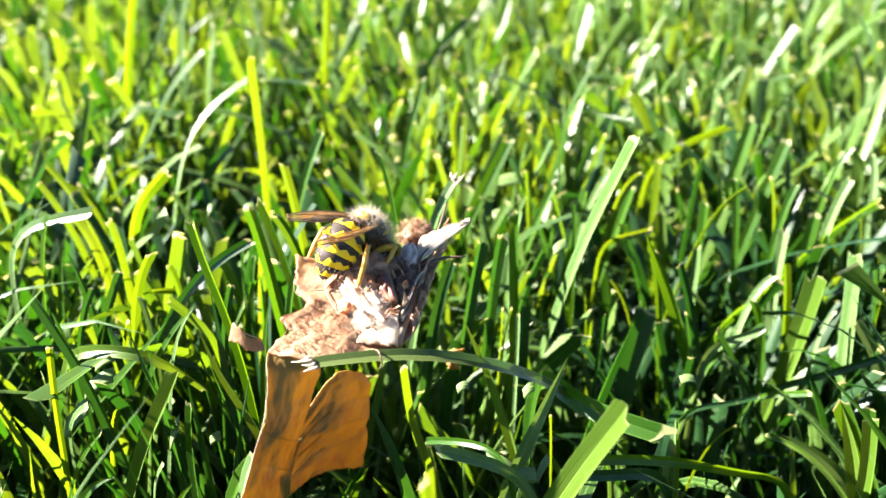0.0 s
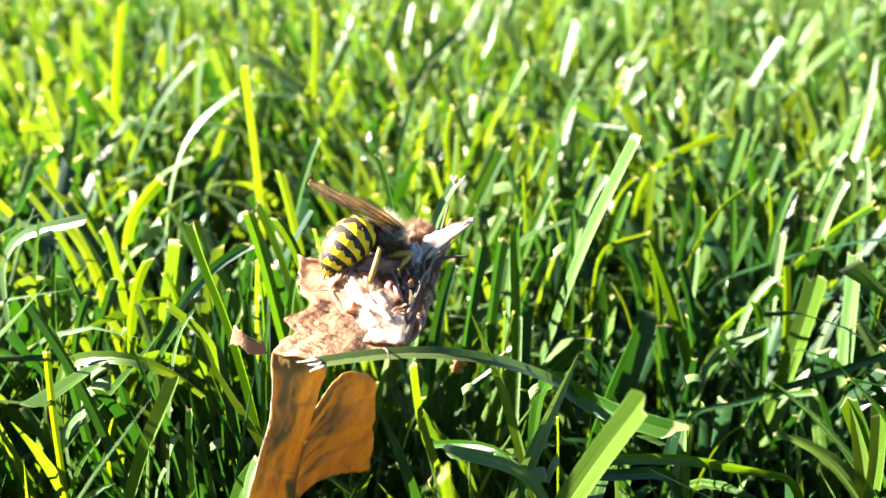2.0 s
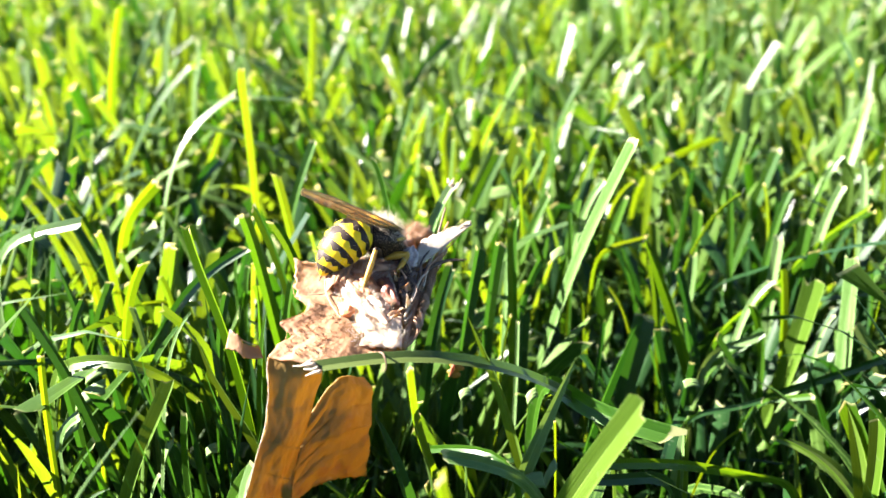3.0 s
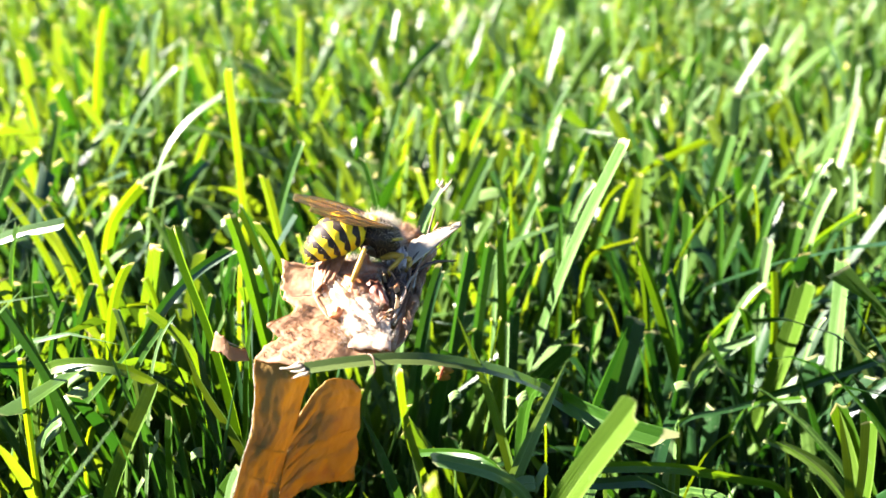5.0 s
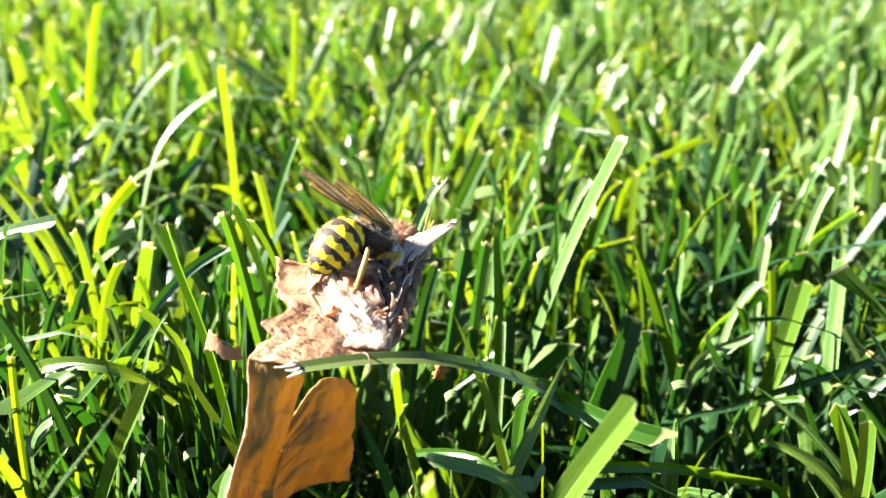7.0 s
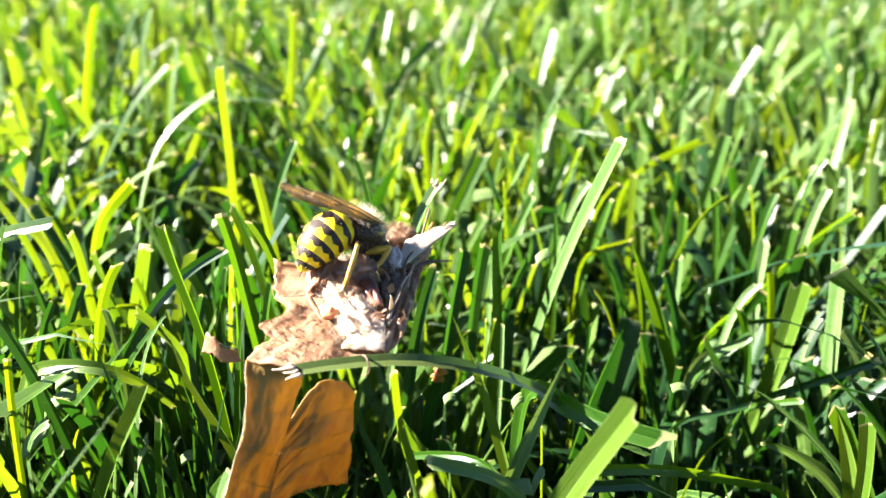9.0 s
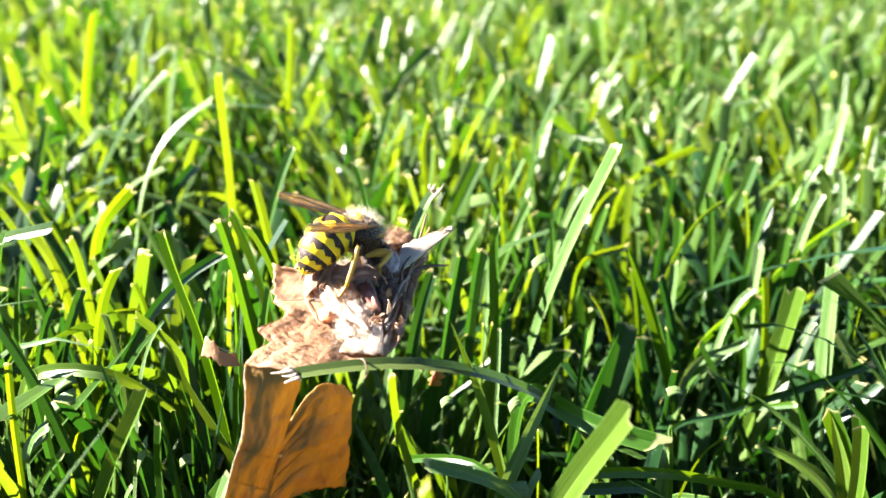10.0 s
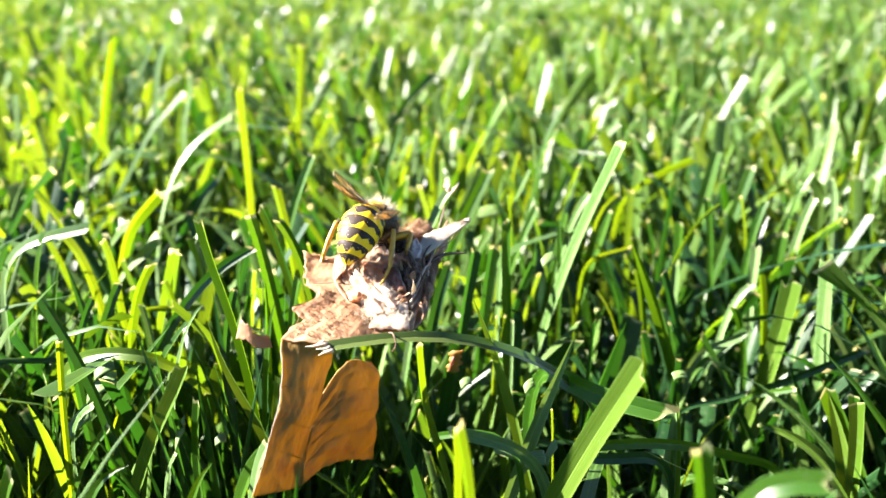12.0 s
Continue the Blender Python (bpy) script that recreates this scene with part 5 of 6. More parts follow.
def withered_leaf():
    o = np.array((-12.0, -12.0, 46.0))
    leaf = thing("withered_leaf", o, "withered brown leaf folded and torn, caught on the grass", "leaf")
    up = quad((-16.0, -13.9, 46.9), (-4.7, -12.6, 46.5), (-2.6, -1.0, 50.4), (-15.6, -3.7, 50.9))

    def upper(u, v):
        left = 0.13 * math.sin(math.pi * min(1, v * 1.05)) + ragged(v * 1.6, 1.7, 0.05) + 0.09 * max(0, 1 - abs(v - 0.44) * 9) - 0.07 * max(0, 1 - abs(v - 0.30) * 15) + 0.05 * max(0, 1 - abs(v - 0.18) * 16)
        q = up(left + (1 - left) * u, min(1.0, v + (ragged(u * 2, 6.1, 0.05) if v > 0.95 else 0)))
        q[1] -= 1.5 * math.sin(math.pi * min(1, u * 1.15)) * (1 - v) ** 3
        scraped = max(0.0, 1 - abs(v - 0.25) * 3.2)
        q[2] += (0.04 + 0.07 * scraped) * noise.fractal(Vector((u * 24, v * 24, 5)), 0.7, 2, 5) + 0.5 * math.sin(math.pi * u) * math.sin(math.pi * v)
        q[2] += 0.3 * noise.fractal(Vector((u * 4, v * 4, 2)), 1, 2, 4) + 0.9 * (1 - u) ** 4 * v - 0.35 * math.exp(-((v - 0.62) / 0.03) ** 2) * (1 - u)
        return q - o

    part("upper_lamina", sheet(upper, 60, 56, 0.14), LEAF, leaf, "sunlit tan upper half with a gnawed edge")
    # hanging half: outer edge, tear and inner edge, from the fold down
    outer = curve(((-16.0, -14.0, 46.9), (-15.8, -15.7, 45.1), (-15.8, -16.4, 43.3), (-16.1, -17.1, 41.6), (-16.8, -18.3, 39.6), (-17.4, -19.3, 37.4), (-18.2, -20.4, 35.0)), 40)
    tear = curve(((-11.6, -13.4, 46.2), (-11.8, -12.6, 44.2), (-12.4, -13.3, 42.8), (-12.9, -14.3, 40.9), (-13.5, -15.4, 39.3), (-14.1, -16.4, 36.8), (-14.6, -17.5, 34.0)), 40)
    inner = curve(((-8.5, -9.9, 42.6), (-7.9, -9.8, 41.6), (-7.8, -9.8, 40.3), (-8.0, -10.5, 38.2), (-8.2, -11.4, 35.6), (-8.4, -12.2, 33.4)), 40)

    def along(line, v):
        x = min(max(v, 0.0), 1.0) * 39
        k = min(38, int(x))
        return line[k] + (line[k + 1] - line[k]) * (x - k)

    def rumple(q, u, v, seed):
        f = 0.3 * noise.fractal(Vector((u * 3, v * 5, seed)), 1, 2, 4) + 0.06 * noise.fractal(Vector((u * 14, v * 20, seed)), 0.8, 2, 3)
        return q + f * np.array((0.6, -0.75, 0.2))

    def strip(u, v):
        a, b = along(outer, v), along(tear, v)
        q = a + (b - a) * (u + ragged(v * 2, 9.2, 0.03) * (1 - u))
        q += np.array((0.55, -0.6, 0.1)) * 0.7 * math.sin(math.pi * u) * math.sin(math.pi * min(1, v + 0.1))
        return rumple(q, u, v, 7) - o

    def lobe(u, v):
        # its torn top runs in an arch from the end of the tear to the inner corner
        top = 0.32 * (1 - u) ** 4 - 0.03 * math.sin(math.pi * u) + ragged(u * 2, 8.0, 0.015)
        low = 1.0 - 0.10 * math.sin(math.pi * u ** 0.8) + ragged(u * 3, 3.0, 0.02)
        w = top + (low - top) * v
        a, b = along(tear, 0.14 + 0.86 * w), along(inner, w)
        q = a + (b - a) * (u + ragged(v * 2, 2.2, 0.03) * u)
        q += np.array((0.55, -0.6, 0.1)) * 0.5 * math.sin(math.pi * u) * math.sin(math.pi * v)
        return rumple(q, u, v, 11) - o

    part("lower_lamina", sheet(strip, 36, 60, 0.14), LEAF_LOW, leaf, "hanging half painted orange for light shining through")
    part("side_lobe", sheet(lobe, 36, 50, 0.14), LEAF_LOW, leaf, "torn lobe painted orange for light shining through")
    wall = quad((-4.9, -12.0, 46.4), (-2.6, 0.8, 49.6), (-1.4, 3.2, 51.4), (-3.9, -9.6, 48.0))

    def curl(u, v):
        q = wall(u, v)
        q[0] += 0.8 * math.sin(math.pi * v) + ragged(u * 2, 3.0, 0.5)
        q[2] += ragged(u * 3, 5.0, 0.7) * v
        return q - o

    part("curled_edge", sheet(curl, 30, 12, 0.16), SCALES, leaf, "brown edge curled upwards")
    tip = quad((-4.3, -3.4, 50.2), (1.5, 2.4, 53.0), (1.45, 3.0, 53.2), (-3.4, 0.8, 51.9))

    def pale(u, v):
        q = tip(u, v)
        q[2] += 0.5 * math.sin(math.pi * v) * (1 - u) + ragged(u * 2, 1.1, 0.35) * v * (1 - u)
        return q - o

    part("pale_tip", sheet(pale, 18, 10, 0.14), LEAF_PALE, leaf, "almost white pointed tip")
    part("leaf_vein", tube([upper(u, 0.62 - 0.01 * u) + np.array((0, 0, 0.07)) for u in (0.02, 0.12, 0.22, 0.34)], (0.08, 0.05), 6, 10), TWIG, leaf)
    for v0, v1 in ((0.30, 0.36), (0.50, 0.62), (0.68, 0.82)):
        part("leaf_vein", tube([strip(k, v0 + (v1 - v0) * k) + np.array((0.04, -0.05, 0)) for k in (0.05, 0.35, 0.65, 0.95)], (0.03, 0.045), 5, 14), LEAF_LOW, leaf)
        part("leaf_vein", tube([lobe(k, v0 + 0.1 - 0.1 * k) + np.array((0.04, -0.05, 0)) for k in (0.05, 0.35, 0.65, 0.95)], (0.045, 0.02), 5, 14), LEAF_LOW, leaf)
    pts = [np.array(q) - o for q in ((-2.8, 0.6, 49.6), (-1.8, 4.2, 51.8), (-1.2, 6.6, 53.4))]
    part("stalk", tube(pts, (0.16, 0.13, 0.1), 7, 12), TWIG, leaf, "thin dark dry stalk")
    pts = [np.array(q) - o for q in ((-3.2, -2.6, 50.0), (-1.2, -1.2, 50.5), (1.0, -0.8, 50.5))]
    part("stalk", tube(pts, (0.24, 0.17, 0.07), 7, 12), BARK, leaf, "thin dark dry stalk")
    pts = [np.array(q) - o for q in ((-4.7, -12.2, 46.8), (-3.7, -6.4, 48.6), (-2.4, 0.6, 50.6), (-0.9, 6.0, 52.0))]
    part("stalk", tube(pts, (0.3, 0.22, 0.1), 7, 16), SCALES, leaf, "ragged brown rim")
    pts = [np.array(q) - o for q in ((-7.0, -13.2, 46.9), (-6.1, -15.0, 47.8), (-5.8, -15.6, 46.9), (-6.2, -15.4, 46.2))]
    part("tendril", tube(pts, (0.1, 0.08, 0.05), 6, 14), TWIG, leaf, "small curled shred")
    # torn strands along the curled edge
    strand_rng = np.random.default_rng(29)
    ridge = np.array(((-4.6, -9.6, 47.9), (-3.6, -5.4, 49.4), (-2.8, -2.1, 50.5), (-1.0, 0.8, 51.8), (1.0, 2.3, 52.9)))
    for k in range(9):
        first, last = strand_rng.integers(0, 2), strand_rng.integers(3, 6)
        pts = ridge[first:last] + strand_rng.normal(0, 0.28, (last - first, 3)) - o
        part("strand", tube(pts, (strand_rng.uniform(0.1, 0.2), 0.1, 0.04), 6, 18), (BARK, SCALES, LEAF_PALE)[k % 3], leaf, "torn brown strand")
    rim = [upper(0.0, v) + np.array((-0.02, 0, 0.03)) for v in np.linspace(0.0, 1.0, 14)]
    part("rim", tube(rim, (0.035, 0.025, 0.04, 0.025, 0.035), 6, 40), LEAF, leaf, "thin rod standing in for the bright edge")
    # pale rod stands in for rim light on the hanging half's edge
    rim = [strip(0.0, v) + np.array((-0.02, -0.03, 0)) for v in np.linspace(0.02, 0.98, 14)]
    part("rim", tube(rim, (0.035, 0.05, 0.035), 6, 40), LEAF_PALE, leaf, "thin rod standing in for the bright edge")
    spots = []
    hair_rng = np.random.default_rng(17)
    for k in range(420):
        q = curl(hair_rng.uniform(0.05, 0.95), hair_rng.uniform(0.3, 1.0))
        spots.append((q, np.array((-0.5, -0.5, 0.6)) + hair_rng.normal(0, 0.3, 3)))
    tagged(part("hair", hairs(spots, 0.8, 0.028, hair_rng), TAN_FUZZ, leaf, "loose tan fibres"), kind="stuff")
    # fibres raised where the surface is scraped
    spots = []
    while len(spots) < 1100:
        u, v = hair_rng.uniform(0.03, 0.62), hair_rng.uniform(0.03, 0.5)
        if noise.noise(Vector((u * 7, v * 7, 4.0))) > -0.15:
            spots.append((upper(u, v) + np.array((0, 0, 0.06)), np.array((0.25, -0.5, 0.35)) + hair_rng.normal(0, 0.4, 3)))
    tagged(part("fibre", hairs(spots, 0.42, 0.03, hair_rng), LEAF, leaf, "scraped tan fibres"), kind="stuff")


withered_leaf()


# ---------------------------------------------------------------- dead moth
def dead_moth():
    o = np.array((-8.0, -7.0, 48.5))
    rng = np.random.default_rng(8)
    moth = thing("dead_moth", o, "dead half-eaten moth, pale and hairy, on the withered leaf", "moth")

    def lump(name, at, half, rough, seed, mat, label, turn=None, res=(40, 24)):
        return part(name, blob(np.array(at) - o, half, rough, seed, *res, turn), mat, moth, label)

    def fur(at, half, count, length, radius, mat, label="", turn=None, floor=-0.2):
        spots = coat_spots(np.array(at) - o, np.array(half), count, rng, lambda d: d[2] > floor, turn)
        tagged(part("hair", hairs(spots, length, radius, rng, 0.6), mat, moth, label), kind="stuff")

    lump("abdomen", (-8.3, -8.0, 48.9), (1.9, 4.3, 1.25), 0.42, 1.0, FLESH, "bright cream flesh laid open", (20, 0, 37), (56, 36))
    fur((-8.3, -8.0, 48.9), (1.9, 4.3, 1.25), 1500, 0.5, 0.015, FUZZ, "pale hairs", (20, 0, 37), 0.0)
    lump("flesh", (-8.4, -6.6, 50.3), (1.0, 1.5, 0.55), 0.5, 3.0, ORANGE_FLESH, "orange flesh", (25, 0, 25), (24, 16))
    lump("flesh", (-9.6, -9.2, 49.1), (0.7, 1.0, 0.45), 0.5, 5.0, ORANGE_FLESH, "orange flesh", (10, 0, -20), (20, 12))
    lump("abdomen_side", (-6.3, -7.0, 49.6), (0.75, 2.0, 0.95), 0.35, 4.0, RED_FLESH, "dark red-brown hollow side", (24, 0, 28), (24, 16))
    lump("thorax", (-8.4, -3.2, 50.3), (2.7, 2.1, 1.2), 0.5, 2.0, SCALES, "gnawed tan thorax")
    fur((-8.4, -3.2, 50.3), (2.7, 2.1, 1.2), 900, 0.6, 0.015, FUZZ, "matted pale hairs")
    lump("matting", (-4.9, -5.2, 49.5), (0.95, 2.8, 0.9), 0.6, 6.5, BARK, "dark brown matted scales", (22, 0, -10))
    fur((-4.9, -5.2, 49.5), (0.95, 2.8, 0.9), 420, 0.8, 0.018, TAN_FUZZ, "brown hairs", (22, 0, -10))
    lump("head", (-4.6, -1.8, 50.8), (1.0, 1.6, 1.35), 0.35, 6.0, SLATE, "slate-grey shining scales", (0, 15, 0), (24, 16))
    fur((-4.6, -1.8, 50.8), (1.0, 1.6, 1.35), 160, 0.5, 0.013, FUZZ, "pale hairs")
    left = quad((-11.9, -7.4, 49.9), (-10.3, -7.2, 50.7), (-9.3, -2.6, 52.1), (-11.8, -2.6, 51.7))

    def wing(u, v):
        q = left(u + ragged(v, 3.3, 0.06), v)
        q[2] += 0.5 * math.sin(math.pi * u) + 0.25 * noise.fractal(Vector((u * 9, v * 3, 1)), 1, 2, 4)
        q[0] -= 0.35 * math.sin(math.pi * v) * (1 - u)
        return q - o

    part("wing", sheet(wing, 30, 30, 0.1), SCALES, moth, "crumpled mauve-brown wing")
    for row, wide in (((-12.0, -4.0, 51.4), (-12.1, -6.5, 50.3), (-11.3, -8.6, 49.4), (-9.7, -10.4, 48.2)), 0.06), (((-10.4, -3.0, 52.2), (-10.6, -5.2, 51.3), (-10.2, -7.4, 50.5)), 0.06), (((-11.1, -3.0, 52.1), (-11.3, -5.2, 51.1), (-11.0, -7.4, 50.3)), 0.05):
        part("wing_vein", tube([np.array(q) - o for q in row], (wide, wide * 0.7), 6, 18), LEAF_PALE, moth, "pale wing edge")
    frag = quad((-6.9, -5.2, 50.5), (-6.3, -5.0, 50.9), (-5.2, -8.3, 49.5), (-5.9, -8.5, 49.2))

    def shred(u, v):
        q = frag(u + ragged(v, 7.3, 0.1), v)
        q[2] += 0.3 * math.sin(math.pi * v) - 0.25 * math.sin(math.pi * u)
        return q - o

    part("wing", sheet(shred, 10, 24, 0.1), LEAF_PALE, moth, "torn grey-and-cream wing shred")
    base = quad((-9.4, -12.9, 46.9), (-4.7, -12.7, 47.1), (-4.9, -9.6, 48.6), (-9.2, -10.0, 48.5))

    def apron(u, v):
        q = base(u, v + ragged(u * 1.7, 2.9, 0.12) * (1 - v))
        q[1] -= 0.5 * (1 - v) * noise.noise(Vector((u * 3, 1.0, 2.0)))
        q[2] += 0.3 * math.sin(math.pi * u) + 0.25 * noise.fractal(Vector((u * 5, v * 3, 4)), 1, 2, 4)
        return q - o

    part("wing", sheet(apron, 22, 10, 0.1), FLESH, moth, "bleached lower wing")
    fur((-7.0, -11.4, 47.6), (2.4, 1.4, 0.6), 420, 0.7, 0.017, FUZZ, "pale hairs", None, 0.0)
    for k in range(9):
        a = np.array((rng.uniform(-5.6, -4.2), rng.uniform(-10.5, -4.0), 0.0))
        a[2] = 48.0 + (a[1] + 10) * 0.36 + rng.uniform(0.2, 1.1)
        way = np.array((rng.normal(0, 0.5), rng.normal(-0.4, 0.4), rng.uniform(0.2, 1.0)))
        ln, wd, tw = rng.uniform(0.9, 2.4), rng.uniform(0.25, 0.7), rng.uniform(0, 6)

        def flake(u, v, a=a, way=way, ln=ln, wd=wd, tw=tw):
            across = np.array((math.cos(tw + u), math.sin(tw + u) * 0.6, 0.4))
            return a - o + way * ln * u + across * wd * (v - 0.5) * (1 - 0.6 * u * u) + np.array((0, 0, 0.3 * math.sin(3 * u)))

        part("shred", sheet(flake, 8, 5, 0.06), (LEAF_PALE, SCALES, TAN_FUZZ)[k % 3], moth, "curled wing shred")
    tuft = np.array((-4.2, 2.4, 51.4)) - o
    part("tuft", blob(tuft, (1.5, 1.7, 1.2), 0.7, 9.0, 28, 18), SCALES, moth, "tan woolly tuft")
    tagged(part("hair", hairs(coat_spots(tuft, np.array((1.5, 1.7, 1.3)), 900, rng, lambda d: d[2] > -0.4), 0.8, 0.024, rng), TAN_FUZZ, moth), kind="stuff")
    for a, b, e in (((-5.0, -9.0, 49.0), (-5.2, -10.2, 49.4), (-6.8, -11.2, 47.6)), ((-6.0, -10.6, 47.6), (-7.6, -11.6, 47.8), (-9.2, -11.3, 46.6)), ((-4.6, -5.4, 50.6), (-3.6, -7.0, 50.2), (-4.4, -8.4, 48.6))):
        part("leg", tube([np.array(q) - o for q in (a, b, e)], (0.09, 0.07, 0.04), 6, 10), TWIG, moth)


dead_moth()


# ---------------------------------------------------------------- wasp
def wasp():
    """Body along +x, back up +z, in mm round the middle of the thorax."""
    rng = np.random.default_rng(21)
    w = thing("wasp", (-7.3, -1.5, 53.6), "black-and-yellow wasp feeding on the dead moth", "wasp")
    w.scale = (1.08, 1.08, 1.08)
    part("thorax", blob((0, 0, 0), (2.15, 1.75, 1.8), 0.05, 1.0, 32, 20), CHITIN, w, "black hairy thorax")
    part("scutellum", blob((-1.55, 0, 1.0), (0.5, 0.95, 0.45), 0.05, 2.0, 16, 10), YCHITIN, w, "yellow-marked plate")
    for s in (-1, 1):
        part("collar_stripe", tube([(1.75, s * 0.5, 1.05), (1.0, s * 1.35, 1.0), (0.2, s * 1.75, 0.55)], (0.14, 0.2, 0.12), 8, 10), YCHITIN, w, "yellow shoulder stripe")
    # top light and side shade are painted in: fuzz pale above, brown below
    tagged(part("hair", hairs(coat_spots((0, 0, 0), np.array((2.15, 1.75, 1.8)), 900, rng, lambda d: d[2] > 0.25), 0.95, 0.011, rng), FUZZ, w, "fine fuzz, painted pale for light from above"), kind="stuff")
    tagged(part("hair", hairs(coat_spots((0, 0, 0), np.array((2.15, 1.75, 1.8)), 500, rng, lambda d: -0.6 < d[2] < 0.4), 0.45, 0.016, rng), TAN_FUZZ, w, "short fuzz, painted brown for the shaded sides"), kind="stuff")
    # head
    head = part("head", blob((0, 0, 0), (0.95, 1.65, 1.5), 0.04, 3.0, 28, 18), CHITIN, w, "black head")
    head.location = Vector((2.75, 0, -0.75)) * MM
    part("face_plate", blob((0.72, 0, -0.55), (0.38, 0.75, 0.72), 0.03, 4.0, 16, 10), YCHITIN, head, "yellow face plate")
    for s in (-1, 1):
        part("eye", blob((0.25, s * 1.28, 0.12), (0.55, 0.48, 1.0), 0.0, 5.0, 20, 12), EYE, head, "glossy black compound eye")
        part("mandible", tube([(0.7, s * 0.65, -1.15), (0.95, s * 0.55, -1.75), (0.9, s * 0.1, -2.0)], (0.32, 0.22, 0.08), 8, 8), YCHITIN, head, "yellow jaw")
    tagged(part("hair", hairs(coat_spots((0, 0, 0), np.array((0.95, 1.65, 1.5)), 200, rng, lambda d: d[2] > -0.2), 0.5, 0.015, rng), FUZZ, head), kind="stuff")
    feelers = []
    for s in (-1, 1):
        pts = [(3.5, s * 0.4, -0.45), (4.25, s * 0.85, 0.05), (5.0, s * 1.2, -0.9), (5.3, s * 1.35, -2.3), (5.15, s * 1.3, -3.1)]
        feelers.append(part("antenna", tube(pts, (0.13, 0.14, 0.17, 0.17, 0.12), 8, 24), CHITIN, w, "curved black antenna", pts[0]))
    # abdomen: overlapping plates along a curve that droops
    root = np.array((-1.6, 0, 0.3))
    n, ln = 60, 6.4
    ang = np.radians(np.linspace(38, 90, n))
    step = ln / n
    axis = root + np.c_[np.cumsum(-np.cos(ang) * step), np.zeros(n), np.cumsum(-np.sin(ang) * step)]
    prof = np.interp(np.linspace(0, 1, n), (0, 0.04, 0.12, 0.22, 0.35, 0.5, 0.64, 0.77, 0.88, 0.96, 1.0), (0.35, 0.7, 1.42, 1.80, 1.94, 1.90, 1.70, 1.36, 0.94, 0.5, 0.12))
    belly = part("abdomen", tube(axis[::4], prof[::4] * 0.93, 20, 24), CHITIN, w, "drooping banded abdomen", root)
    cuts = (0.02, 0.21, 0.39, 0.56, 0.72, 0.86, 1.0)
    around, along = 32, 9
    for a, b in zip(cuts, cuts[1:]):
        verts, uvs, faces = [], [], []
        for j in range(along + 1):
            v = j / along
            x = (a + (b - a + 0.012) * v) * (n - 1)
            c = np.array([np.interp(x, range(n), axis[:, k]) for k in range(3)])
            th = np.interp(x, range(n), ang)
            r = np.interp(x, range(n), prof) * (0.975 + 0.045 * v ** 0.7)
            if j == along:
                r *= 0.94
            up = np.array((-math.sin(th), 0, math.cos(th)))
            for k in range(around + 1):
                ph = (k / around * 2 - 1) * math.pi
                verts.append(c + r * (math.cos(ph) * up * 0.94 + np.array((0, math.sin(ph), 0))))
                uvs.append((ph / math.pi, v))
        for j in range(along):
            for k in range(around):
                q = j * (around + 1) + k
                faces.append((q, q + 1, q + around + 2, q + around + 1))
        part("tergite", (np.array(verts) - root, faces, uvs), BANDS, belly, "yellow plate with a toothed black band")
    spots = []
    for k in range(500):
        x = rng.uniform(3, n - 4)
        c = np.array([np.interp(x, range(n), axis[:, i]) for i in range(3)]) - root
        th, r, ph = np.interp(x, range(n), ang), np.interp(x, range(n), prof), rng.uniform(-2, 2)
        d = math.cos(ph) * np.array((-math.sin(th), 0, math.cos(th))) + np.array((0, math.sin(ph), 0))
        spots.append((c + d * r, d + np.array((-0.7 * math.cos(th), 0, -0.7 * math.sin(th)))))
    tagged(part("hair", hairs(spots[:220], 0.35, 0.007, rng), FUZZ, belly), kind="stuff")
    part("sting", tube([axis[-3] - root, axis[-1] - root + np.array((0.05, 0, -0.5))], (0.1, 0.02), 6, 6), CHITIN, belly)
    # wings, folded lengthwise and lifted
    wings = []
    for s in (-1, 1):
        for kind, length, width in (("forewing", 8.7, 1.2), ("hindwing", 6.4, 1.1)):
            def membrane(u, v, length=length, width=width, s=s):
                wide = width * (0.16 + 0.84 * math.sin(math.pi * min(1, u * 0.86 + 0.08)) ** 0.7)
                y = (v - 0.25) * wide
                z = 0.35 * abs(v - 0.45) + 0.12 * math.sin(5 * u + 4 * v) + 0.5 * u * u
                return np.array((-length * u, s * y, z))
            base = (0.4, s * 1.25, 1.25) if kind == "forewing" else (-0.3, s * 1.2, 1.15)
            ob = part(kind, sheet(membrane, 26, 8, 0.03), WING, w, "smoky amber wing")
            ob.location = Vector(base) * MM
            ob.rotation_mode = "QUATERNION"
            wings.append((ob, kind, s, base))
            for row in ((0.02, 0.04), (0.3, 0.42), (0.55, 0.8), (0.95, 0.97)):
                pts = [membrane(u, row[0] + (row[1] - row[0]) * u) for u in (0.0, 0.3, 0.6, 0.85, 0.985)]
                part("wing_vein", tube(pts, (0.11 if row[0] < 0.1 else 0.055, 0.03), 6, 14), VEIN, ob)
            for u in (0.45, 0.68):
                part("wing_vein", tube([membrane(u, 0.05), membrane(u + 0.03, 0.4), membrane(u, 0.85)], (0.045, 0.03), 5, 8), VEIN, ob)
    # legs
    front = []
